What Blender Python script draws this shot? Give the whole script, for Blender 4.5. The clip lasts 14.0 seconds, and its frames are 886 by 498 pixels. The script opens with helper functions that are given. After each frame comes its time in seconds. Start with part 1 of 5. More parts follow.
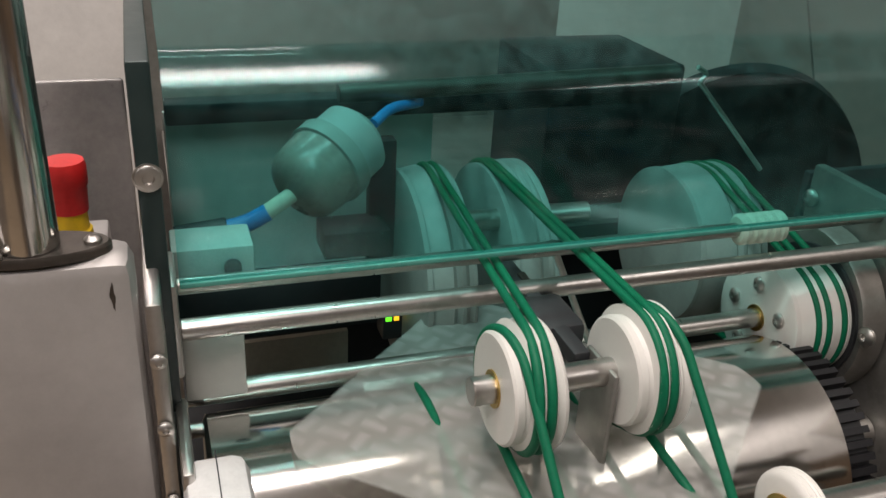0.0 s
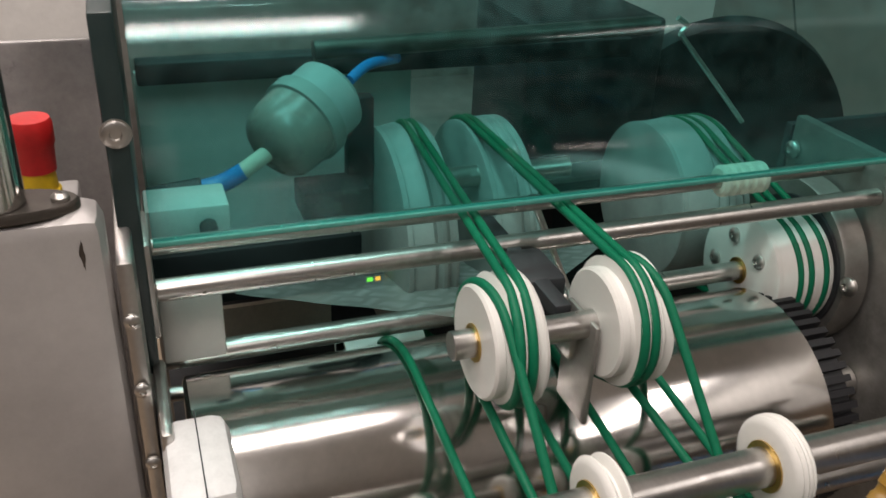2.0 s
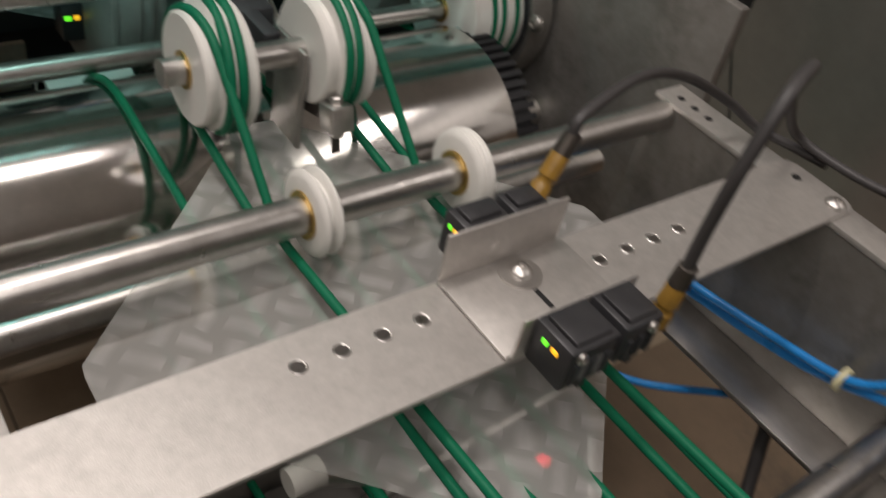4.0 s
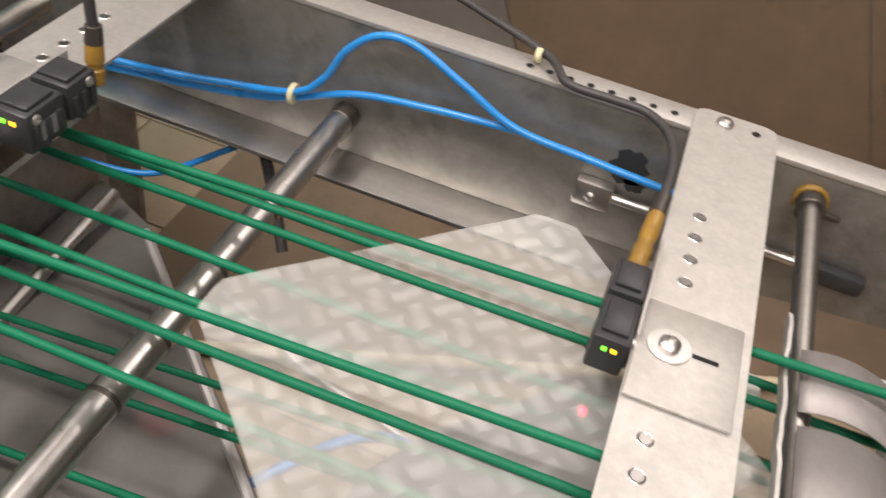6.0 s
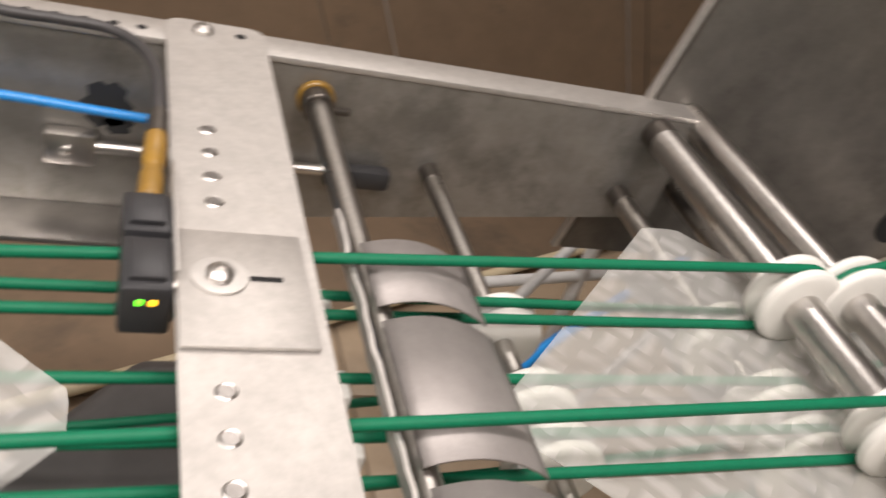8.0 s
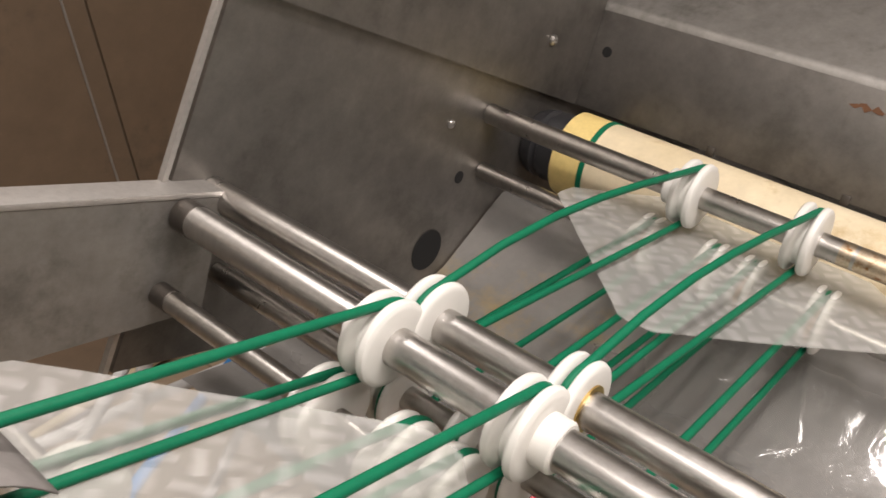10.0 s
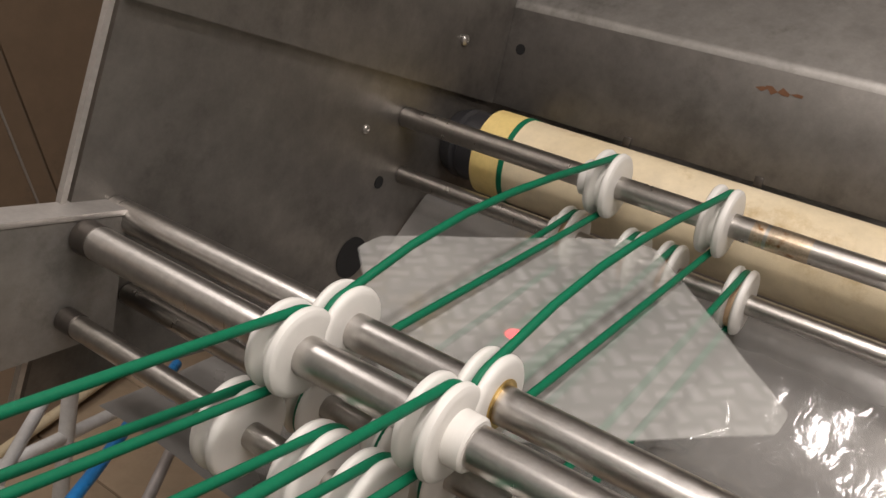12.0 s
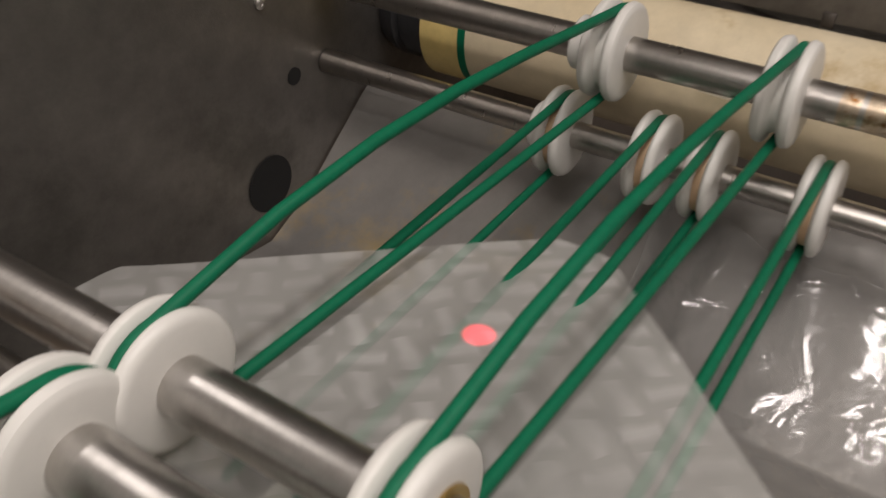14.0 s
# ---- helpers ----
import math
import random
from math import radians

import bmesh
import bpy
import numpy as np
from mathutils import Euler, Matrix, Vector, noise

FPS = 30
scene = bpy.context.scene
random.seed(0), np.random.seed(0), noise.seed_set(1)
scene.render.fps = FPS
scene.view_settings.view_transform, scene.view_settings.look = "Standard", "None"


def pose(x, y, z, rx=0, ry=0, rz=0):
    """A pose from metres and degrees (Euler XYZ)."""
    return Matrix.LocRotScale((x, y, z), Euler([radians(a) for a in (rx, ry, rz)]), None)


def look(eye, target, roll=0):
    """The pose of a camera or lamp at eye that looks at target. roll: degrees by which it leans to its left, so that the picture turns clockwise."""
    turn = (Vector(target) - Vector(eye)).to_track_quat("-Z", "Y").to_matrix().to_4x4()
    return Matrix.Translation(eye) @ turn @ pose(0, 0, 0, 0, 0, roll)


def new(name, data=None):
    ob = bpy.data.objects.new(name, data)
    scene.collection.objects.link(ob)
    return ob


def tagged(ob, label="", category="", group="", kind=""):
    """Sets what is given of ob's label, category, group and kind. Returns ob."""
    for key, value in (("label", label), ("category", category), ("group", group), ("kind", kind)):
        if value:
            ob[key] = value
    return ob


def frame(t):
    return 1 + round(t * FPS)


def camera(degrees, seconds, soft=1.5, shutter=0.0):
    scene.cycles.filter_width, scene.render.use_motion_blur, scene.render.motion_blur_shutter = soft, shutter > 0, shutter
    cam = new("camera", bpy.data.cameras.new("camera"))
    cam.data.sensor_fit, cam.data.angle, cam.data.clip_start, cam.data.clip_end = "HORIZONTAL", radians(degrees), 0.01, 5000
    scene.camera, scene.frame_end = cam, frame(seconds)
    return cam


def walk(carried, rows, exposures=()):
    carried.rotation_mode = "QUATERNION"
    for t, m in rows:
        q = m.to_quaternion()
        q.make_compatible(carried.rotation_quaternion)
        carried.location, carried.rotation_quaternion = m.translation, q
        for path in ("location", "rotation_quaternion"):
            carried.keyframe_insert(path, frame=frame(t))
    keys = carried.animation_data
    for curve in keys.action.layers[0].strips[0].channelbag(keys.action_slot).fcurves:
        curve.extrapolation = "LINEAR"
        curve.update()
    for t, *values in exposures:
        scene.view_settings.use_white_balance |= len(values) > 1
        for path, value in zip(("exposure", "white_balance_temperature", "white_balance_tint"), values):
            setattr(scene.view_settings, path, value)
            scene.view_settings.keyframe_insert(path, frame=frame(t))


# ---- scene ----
cam = camera(53.7, 14.0, shutter=0.5)
PATH = [
    (0, (0.2263, -0.6581, 0.4198), (-0.6190, -0.3567, -0.0212), 3.35),
    (0.5, (0.2225, -0.6573, 0.4243), (-0.6168, -0.3564, -0.0285), 3.37),
    (1, (0.2224, -0.6537, 0.4232), (-0.6134, -0.3475, -0.0324), 3.21),
    (1.5, (0.2263, -0.6511, 0.4117), (-0.6076, -0.3462, -0.0483), 2.73),
    (2, (0.2250, -0.6502, 0.4057), (-0.5990, -0.3380, -0.0670), 2.78),
    (4.3, (0.3083, -0.6717, 0.4021), (-0.1799, -0.1135, -0.2688), 13.89),
    (4.5, (0.3265, -0.6795, 0.3939), (-0.1242, -0.1006, -0.2855), 12.89),
    (5, (0.3325, -0.7157, 0.3971), (0.0152, -0.0563, -0.2844), 14.91),
    (5.5, (0.4446, -0.7425, 0.4136), (0.1945, -0.0322, -0.2444), 12.91),
    (6, (0.4960, -0.7613, 0.4482), (0.3436, -0.0402, -0.2276), 12.05),
    (6.5, (0.4660, -0.7809, 0.4297), (0.3839, -0.0460, -0.2434), 12.04),
    (7, (0.4869, -0.7892, 0.3998), (0.5048, -0.0421, -0.2646), 14.69),
    (7.5, (0.5306, -0.7562, 0.3749), (0.6853, -0.0043, -0.2659), 17.80),
    (8, (0.5062, -0.6902, 0.3314), (0.8765, 0.0491, -0.2310), 20.02),
    (8.5, (0.5235, -0.6480, 0.2973), (1.0699, 0.0366, -0.1851), 21.67),
    (9, (0.5304, -0.6113, 0.2694), (1.2343, -0.0123, -0.1124), 19.01),
    (11.5, (0.5575, -0.6451, 0.2653), (1.3751, -0.1497, -0.0281), 13.98),
    (12, (0.5632, -0.6464, 0.2662), (1.3881, -0.1622, -0.0255), 12.86),
    (12.5, (0.5637, -0.6467, 0.2504), (1.3835, -0.1648, -0.0589), 11.95),
    (13, (0.6273, -0.6486, 0.2631), (1.4416, -0.1686, -0.0634), 8.66),
    (13.5, (0.7525, -0.5997, 0.2422), (1.5564, -0.1432, -0.1392), 8.42),
    (14, (0.8670, -0.5265, 0.2286), (1.6461, -0.0813, -0.2127), 7.27),
]
EXPOSURES = [(0, -0.34), (2.0, -0.28), (4.5, -0.82), (5.0, -0.38), (5.5, -0.05), (6.0, 0.31), (6.5, 0.34), (7.0, 0.32), (7.5, 0.34), (8.0, 0.33), (8.5, 0.40), (9.0, 0.46), (11.5, 0.03), (12.5, -0.2), (14.0, -0.48)]
walk(cam, [(t, look(e, g, r)) for t, e, g, r in PATH], EXPOSURES)

# ---- room light ----
world = bpy.data.worlds.new("world")
scene.world = world
world.use_nodes = True
world.node_tree.nodes["Background"].inputs[0].default_value = (0.9, 0.92, 1.0, 1)
world.node_tree.nodes["Background"].inputs[1].default_value = 0.01



def tube_lamp(x, y, z, watts, length=1.3, width=0.16, turn=0):
    data = bpy.data.lights.new("tube_light", "AREA")
    data.shape, data.size, data.size_y, data.energy = "RECTANGLE", length, width, watts
    data.color = (0.98, 0.89, 0.85)
    ob = new("tube_light", data)
    ob.matrix_world = pose(x, y, z, 0, 0, turn)
    return ob


# All unseen; third and fourth are added to brighten rods and far wall.
LAMPS = [(-0.42, -0.78, 1.78, 30, 90), (0.60, -0.80, 1.78, 28, 0), (0.90, -1.85, 1.78, 24, 0), (-1.55, -0.90, 1.78, 22, 90), (1.00, 0.95, 1.78, 11, 0)]
for lx, ly, lz, lw, lt in LAMPS:
    tube_lamp(lx, ly, lz - 0.06, lw, turn=lt)


# ---- materials ----
def nodes_of(name):
    m = bpy.data.materials.new(name)
    m.use_nodes = True
    nt = m.node_tree
    return m, nt, nt.nodes["Principled BSDF"]


def surface(name, a, b=None, rough=0.5, metal=0.0, scale=30.0, stretch=(1, 1, 1), bump=0.1, rough_var=0.1, spots=None, coat=0.0, fine=400.0, spot_scale=9.0, spot_at=0.62, relief=0.0006, grain=0.12):
    """Two colours mixed by a coarse noise, a fine grain in the relief, patches of a third colour."""
    m, nt, bsdf = nodes_of(name)
    b = b or tuple(c * 0.82 for c in a)
    N, L = nt.nodes, nt.links
    co = N.new("ShaderNodeTexCoord")
    mp = N.new("ShaderNodeMapping")
    mp.inputs["Scale"].default_value = stretch
    L.new(co.outputs["Object"], mp.inputs[0])
    n1 = N.new("ShaderNodeTexNoise")
    n1.inputs["Scale"].default_value, n1.inputs["Detail"].default_value = scale, 5
    L.new(mp.outputs[0], n1.inputs[0])
    n2 = N.new("ShaderNodeTexNoise")
    n2.inputs["Scale"].default_value, n2.inputs["Detail"].default_value = fine, 3
    L.new(mp.outputs[0], n2.inputs[0])
    mix = N.new("ShaderNodeMix")
    mix.data_type = "RGBA"
    mix.inputs["A"].default_value, mix.inputs["B"].default_value = (*a, 1), (*b, 1)
    L.new(n1.outputs[0], mix.inputs["Factor"])
    col = mix.outputs["Result"]
    if spots:
        n3 = N.new("ShaderNodeTexNoise")
        n3.inputs["Scale"].default_value, n3.inputs["Detail"].default_value, n3.inputs["Roughness"].default_value = spot_scale, 8, 0.7
        L.new(co.outputs["Object"], n3.inputs[0])
        rp = N.new("ShaderNodeMapRange")
        rp.inputs[1].default_value, rp.inputs[2].default_value = spot_at, spot_at + 0.12
        L.new(n3.outputs[0], rp.inputs[0])
        m3 = N.new("ShaderNodeMix")
        m3.data_type = "RGBA"
        m3.inputs["B"].default_value = (*spots, 1)
        L.new(col, m3.inputs["A"])
        L.new(rp.outputs[0], m3.inputs["Factor"])
        col = m3.outputs["Result"]
    n4 = N.new("ShaderNodeTexNoise")
    n4.inputs["Scale"].default_value, n4.inputs["Detail"].default_value, n4.inputs["Roughness"].default_value = scale * 4.3, 8, 0.72
    L.new(co.outputs["Object"], n4.inputs[0])
    gr = N.new("ShaderNodeMapRange")
    gr.inputs[1].default_value, gr.inputs[2].default_value, gr.inputs[3].default_value, gr.inputs[4].default_value = 0.3, 0.7, 1 - grain, 1 + grain * 0.6
    L.new(n4.outputs[0], gr.inputs[0])
    gm = N.new("ShaderNodeVectorMath")
    gm.operation = "SCALE"
    L.new(col, gm.inputs[0])
    L.new(gr.outputs[0], gm.inputs["Scale"])
    L.new(gm.outputs[0], bsdf.inputs["Base Color"])
    rr = N.new("ShaderNodeMapRange")
    rr.inputs[3].default_value, rr.inputs[4].default_value = rough - rough_var, rough + rough_var
    L.new(n1.outputs[0], rr.inputs[0])
    L.new(rr.outputs[0], bsdf.inputs["Roughness"])
    bsdf.inputs["Metallic"].default_value = metal
    bsdf.inputs["Coat Weight"].default_value = coat
    if bump:
        bp = N.new("ShaderNodeBump")
        bp.inputs["Strength"].default_value, bp.inputs["Distance"].default_value = bump, relief
        L.new(n2.outputs[0], bp.inputs["Height"])
        L.new(bp.outputs[0], bsdf.inputs["Normal"])
    return m


STEEL = surface("brushed_steel", (0.62, 0.60, 0.57), (0.50, 0.48, 0.46), 0.34, 1, 12, (1, 6, 1), 0.12)
PLATE = surface("matt_steel_plate", (0.36, 0.345, 0.32), (0.25, 0.24, 0.222), 0.50, 0.8, 7, (1, 1, 1), 0.15, spots=(0.20, 0.19, 0.17), spot_scale=7, spot_at=0.53, rough_var=0.16, grain=0.22)
# Clouded plate, darker than PLATE: the end cover's shade is in the colour.
ENDPLATE = surface("clouded_steel_plate", (0.25, 0.235, 0.215), (0.155, 0.145, 0.132), 0.46, 0.8, 5, (1, 1, 1), 0.2, spots=(0.145, 0.136, 0.122), spot_scale=5, spot_at=0.53, rough_var=0.14, grain=0.25)
# Plate steel darkened for the conveyor's shade on the hopper.
HOPPERMAT = surface("shaded_steel", (0.16, 0.15, 0.142), (0.11, 0.104, 0.097), 0.55, 0.5, 8, (1, 1, 1), 0.2, spots=(0.09, 0.085, 0.08), spot_scale=6)
TABMAT = surface("dull_guide_steel", (0.36, 0.335, 0.32), (0.28, 0.26, 0.25), 0.58, 0.6, 14, (1, 1, 1), 0.2)
OILY = surface("oily_steel", (0.13, 0.115, 0.10), (0.07, 0.062, 0.055), 0.38, 0.8, 60, (1, 1, 1), 0.1)
BAR = surface("bead_blasted_bar", (0.54, 0.515, 0.485), (0.465, 0.445, 0.42), 0.46, 0.75, 25, (1, 1, 1), 0.2, fine=900, spots=(0.40, 0.37, 0.33), spot_scale=16, spot_at=0.64, grain=0.14)
ROD = surface("ground_rod", (0.62, 0.595, 0.565), (0.47, 0.455, 0.435), 0.31, 1, 30, (1, 3, 1), 0.0)
# Bar holes are shallow dishes; their inner shade is put into this darker steel.
SHADEDHOLE = surface("shaded_hole_steel", (0.30, 0.28, 0.265), (0.20, 0.19, 0.18), 0.30, 1, 60, (1, 1, 1), 0.0)
RODWORN = surface("worn_rod", (0.54, 0.515, 0.48), (0.36, 0.34, 0.315), 0.31, 1, 40, (1, 2, 1), 0.08, spots=(0.30, 0.19, 0.09), spot_scale=22, spot_at=0.68)
CHROME = surface("drum_chrome", (0.72, 0.70, 0.67), (0.64, 0.62, 0.60), 0.13, 1, 10, (1, 0.15, 6), 0.03, rough_var=0.03)
WHITE = surface("white_plastic", (0.69, 0.68, 0.645), (0.62, 0.605, 0.56), 0.42, 0, 18, (1, 1, 1), 0.05, grain=0.04)
IVORY = surface("ivory_plastic", (0.74, 0.70, 0.60), (0.66, 0.60, 0.48), 0.45, 0, 30, (1, 1, 1), 0.05)
BELT = surface("green_belt", (0.003, 0.142, 0.068), (0.002, 0.108, 0.052), 0.5, 0, 60, (1, 1, 1), 0.25, fine=1500)
BELT.node_tree.nodes["Principled BSDF"].inputs["Specular IOR Level"].default_value = 0.22
BLACK = surface("black_plastic", (0.018, 0.018, 0.020), (0.03, 0.03, 0.032), 0.4, 0, 40, (1, 1, 1), 0.1)
DARK = surface("dark_housing", (0.03, 0.032, 0.035), (0.015, 0.016, 0.018), 0.55, 0, 20, (1, 1, 1), 0.1)
GREYPAINT = surface("grey_cover", (0.66, 0.66, 0.65), (0.60, 0.60, 0.59), 0.45, 0, 20, (1, 1, 1), 0.05)
CABINET = surface("cabinet_steel", (0.57, 0.54, 0.525), (0.50, 0.48, 0.465), 0.48, 0.7, 4, (1, 1, 1), 0.1)
BLUE = surface("blue_hose", (0.02, 0.24, 0.62), (0.015, 0.19, 0.52), 0.3, 0, 40, (1, 1, 1), 0.05)
RUBBER = surface("dusty_rubber", (0.085, 0.080, 0.078), (0.045, 0.043, 0.042), 0.5, 0, 14, (1, 1, 1), 0.2, spots=(0.15, 0.145, 0.14), spot_scale=9, spot_at=0.58)
CABLE = surface("dark_cable", (0.045, 0.042, 0.042), (0.03, 0.028, 0.028), 0.5, 0, 40, (1, 1, 1), 0.05)
AMBER = surface("amber_sleeve", (0.34, 0.19, 0.025), (0.14, 0.08, 0.02), 0.35, 0, 60, (1, 1, 1), 0.1)
BRASS = surface("brass", (0.60, 0.42, 0.14), (0.45, 0.30, 0.10), 0.35, 1, 50, (1, 1, 1), 0.05)
RED = surface("red_button", (0.62, 0.02, 0.02), (0.52, 0.015, 0.015), 0.4, 0, 30, (1, 1, 1), 0.03)
YELLOW = surface("yellow_base", (0.75, 0.50, 0.01), (0.68, 0.44, 0.01), 0.45, 0, 30, (1, 1, 1), 0.03)
CREAM = surface("cream_roller", (0.70, 0.62, 0.46), (0.58, 0.47, 0.28), 0.55, 0, 8, (1, 1, 1), 0.35, fine=500, spots=(0.42, 0.31, 0.15), spot_scale=5, spot_at=0.57)
BUTTER = surface("butter_band", (0.74, 0.58, 0.24), (0.66, 0.50, 0.18), 0.5, 0, 20, (1, 1, 1), 0.1)
WALLBROWN = surface("brown_wall", (0.27, 0.195, 0.13), (0.19, 0.14, 0.098), 0.42, 0.3, 3, (1, 1, 0.3), 0.1, spots=(0.15, 0.115, 0.085), spot_scale=3, spot_at=0.56)
GUARDMAT = surface("stained_guard_steel", (0.46, 0.44, 0.43), (0.30, 0.285, 0.28), 0.42, 0.8, 9, (1, 1, 1), 0.15, spots=(0.17, 0.16, 0.16), spot_scale=26, spot_at=0.60, grain=0.2)
WALLGREY = surface("grey_wall", (0.34, 0.32, 0.30), (0.28, 0.26, 0.245), 0.35, 0.6, 2.5, (1, 1, 1), 0.1)
WALLWHITE = surface("white_wall", (0.74, 0.73, 0.71), (0.69, 0.68, 0.66), 0.6, 0, 3, (1, 1, 1), 0.1)
FLOORMAT = surface("beige_tile", (0.42, 0.325, 0.225), (0.34, 0.26, 0.18), 0.4, 0, 5, (1, 1, 1), 0.15, spots=(0.34, 0.26, 0.18), spot_scale=6)
GROUT = surface("grout", (0.27, 0.21, 0.15), (0.22, 0.17, 0.12), 0.8, 0, 30)
# Darker than DARK: shade under the hood is put into this black.
DEEPBLACK = surface("shaded_black_housing", (0.009, 0.009, 0.011), (0.006, 0.006, 0.007), 0.6, 0, 20, (1, 1, 1), 0.1)
# White plastic darkened: the shade under the hood is put into the colour.
SHADEDWHITE = surface("shaded_white_plastic", (0.34, 0.34, 0.32), (0.28, 0.28, 0.265), 0.5, 0, 12, (1, 1, 1), 0.1)
BOWL = surface("smoky_filter_bowl", (0.34, 0.285, 0.25), (0.21, 0.18, 0.16), 0.28, 0, 45, (1, 1, 1), 0.05)
INNERPALE = surface("pale_inner_sheet", (0.42, 0.43, 0.42), (0.34, 0.35, 0.34), 0.5, 0, 6, (1, 1, 1), 0.1, spots=(0.25, 0.25, 0.25), spot_scale=7, spot_at=0.6)
# Holes are flat discs with their inner shadow put into the colour.
HOLE = surface("hole_shadow_black", (0.004, 0.004, 0.004), (0.006, 0.006, 0.006), 0.9, 0, 30, rough_var=0.05)
TIE = surface("ivory_tie", (0.62, 0.58, 0.36), None, 0.5, 0, 30)
WET = surface("wet_steel_pan", (0.25, 0.24, 0.225), (0.17, 0.164, 0.155), 0.30, 0.35, 6, (1, 1, 1), 0.25, spots=(0.30, 0.235, 0.13), spot_scale=4, spot_at=0.60, fine=40, rough_var=0.12, relief=0.0025)


def glow(name, colour, power):
    m, nt, bsdf = nodes_of(name)
    bsdf.inputs["Base Color"].default_value = (*colour, 1)
    bsdf.inputs["Emission Color"].default_value = (*colour, 1)
    bsdf.inputs["Emission Strength"].default_value = power
    return m


GREENLED, YELLOWLED = glow("green_led", (0.16, 1, 0.03), 1.8), glow("yellow_led", (1, 0.50, 0.02), 1.8)


def tinted(name, colour, keep, gloss_rough=0.12):
    """Clear sheet that takes out a part of the light: transparent film with a glossy face."""
    m, nt, bsdf = nodes_of(name)
    N, L = nt.nodes, nt.links
    tr = N.new("ShaderNodeBsdfTransparent")
    tr.inputs[0].default_value = (*colour, 1)
    mix = N.new("ShaderNodeMixShader")
    mix.inputs[0].default_value = keep
    bsdf.inputs["Roughness"].default_value = gloss_rough
    L.new(tr.outputs[0], mix.inputs[1])
    L.new(bsdf.outputs[0], mix.inputs[2])
    L.new(mix.outputs[0], N["Material Output"].inputs[0])
    return m, nt, bsdf, mix


def film_material():
    """Translucent film with a printed basket weave of pale dashes."""
    m, nt, bsdf, mix = tinted("printed_film", (0.92, 0.93, 0.90), 0.5, 0.42)
    N, L = nt.nodes, nt.links

    def math(op, a, b=None, c=None):
        n = N.new("ShaderNodeMath")
        n.operation = op
        for k, v in enumerate((a, b, c)):
            if v is None:
                continue
            if isinstance(v, (int, float)):
                n.inputs[k].default_value = v
            else:
                L.new(v, n.inputs[k])
        return n.outputs[0]

    co = N.new("ShaderNodeTexCoord")
    wob = N.new("ShaderNodeTexNoise")
    wob.inputs["Scale"].default_value = 30
    L.new(co.outputs["Object"], wob.inputs[0])
    sep = N.new("ShaderNodeSeparateXYZ")
    L.new(co.outputs["Object"], sep.inputs[0])
    w = math("MULTIPLY", math("SUBTRACT", wob.outputs[0], 0.5), 0.55)
    u = math("ADD", math("MULTIPLY", sep.outputs[0], 1 / 0.026), w)
    v = math("ADD", math("MULTIPLY", sep.outputs[1], 1 / 0.026), w)
    fu, fv = math("FLOOR", u), math("FLOOR", v)
    par = math("FLOORED_MODULO", math("ADD", fu, fv), 2.0)
    a = math("SUBTRACT", math("SUBTRACT", u, fu), 0.5)
    b = math("SUBTRACT", math("SUBTRACT", v, fv), 0.5)
    inv = math("SUBTRACT", 1.0, par)
    p = math("ADD", math("MULTIPLY", a, par), math("MULTIPLY", b, inv))
    q = math("ADD", math("MULTIPLY", b, par), math("MULTIPLY", a, inv))
    px = math("MAXIMUM", math("SUBTRACT", math("ABSOLUTE", p), 0.42), 0.0)
    dist = math("SQRT", math("ADD", math("MULTIPLY", px, px), math("MULTIPLY", q, q)))
    rng = N.new("ShaderNodeMapRange")
    rng.inputs[1].default_value, rng.inputs[2].default_value = 0.31, 0.09
    L.new(dist, rng.inputs[0])
    big = N.new("ShaderNodeTexNoise")
    big.inputs["Scale"].default_value, big.inputs["Detail"].default_value = 14, 4
    L.new(co.outputs["Object"], big.inputs[0])
    mask = math("MULTIPLY", rng.outputs[0], math("MULTIPLY_ADD", big.outputs[0], 2.2, -0.6))
    mc = N.new("ShaderNodeMix")
    mc.data_type = "RGBA"
    mc.inputs["A"].default_value, mc.inputs["B"].default_value = (0.61, 0.605, 0.575, 1), (0.71, 0.705, 0.68, 1)
    L.new(mask, mc.inputs["Factor"])
    L.new(mc.outputs["Result"], bsdf.inputs["Base Color"])
    keep = math("MULTIPLY_ADD", mask, 0.11, 0.335)
    L.new(keep, mix.inputs[0])
    bp = N.new("ShaderNodeBump")
    bp.inputs["Strength"].default_value, bp.inputs["Distance"].default_value = 0.12, 0.003
    L.new(big.outputs[0], bp.inputs["Height"])
    L.new(bp.outputs[0], bsdf.inputs["Normal"])
    return m


FILM = film_material()


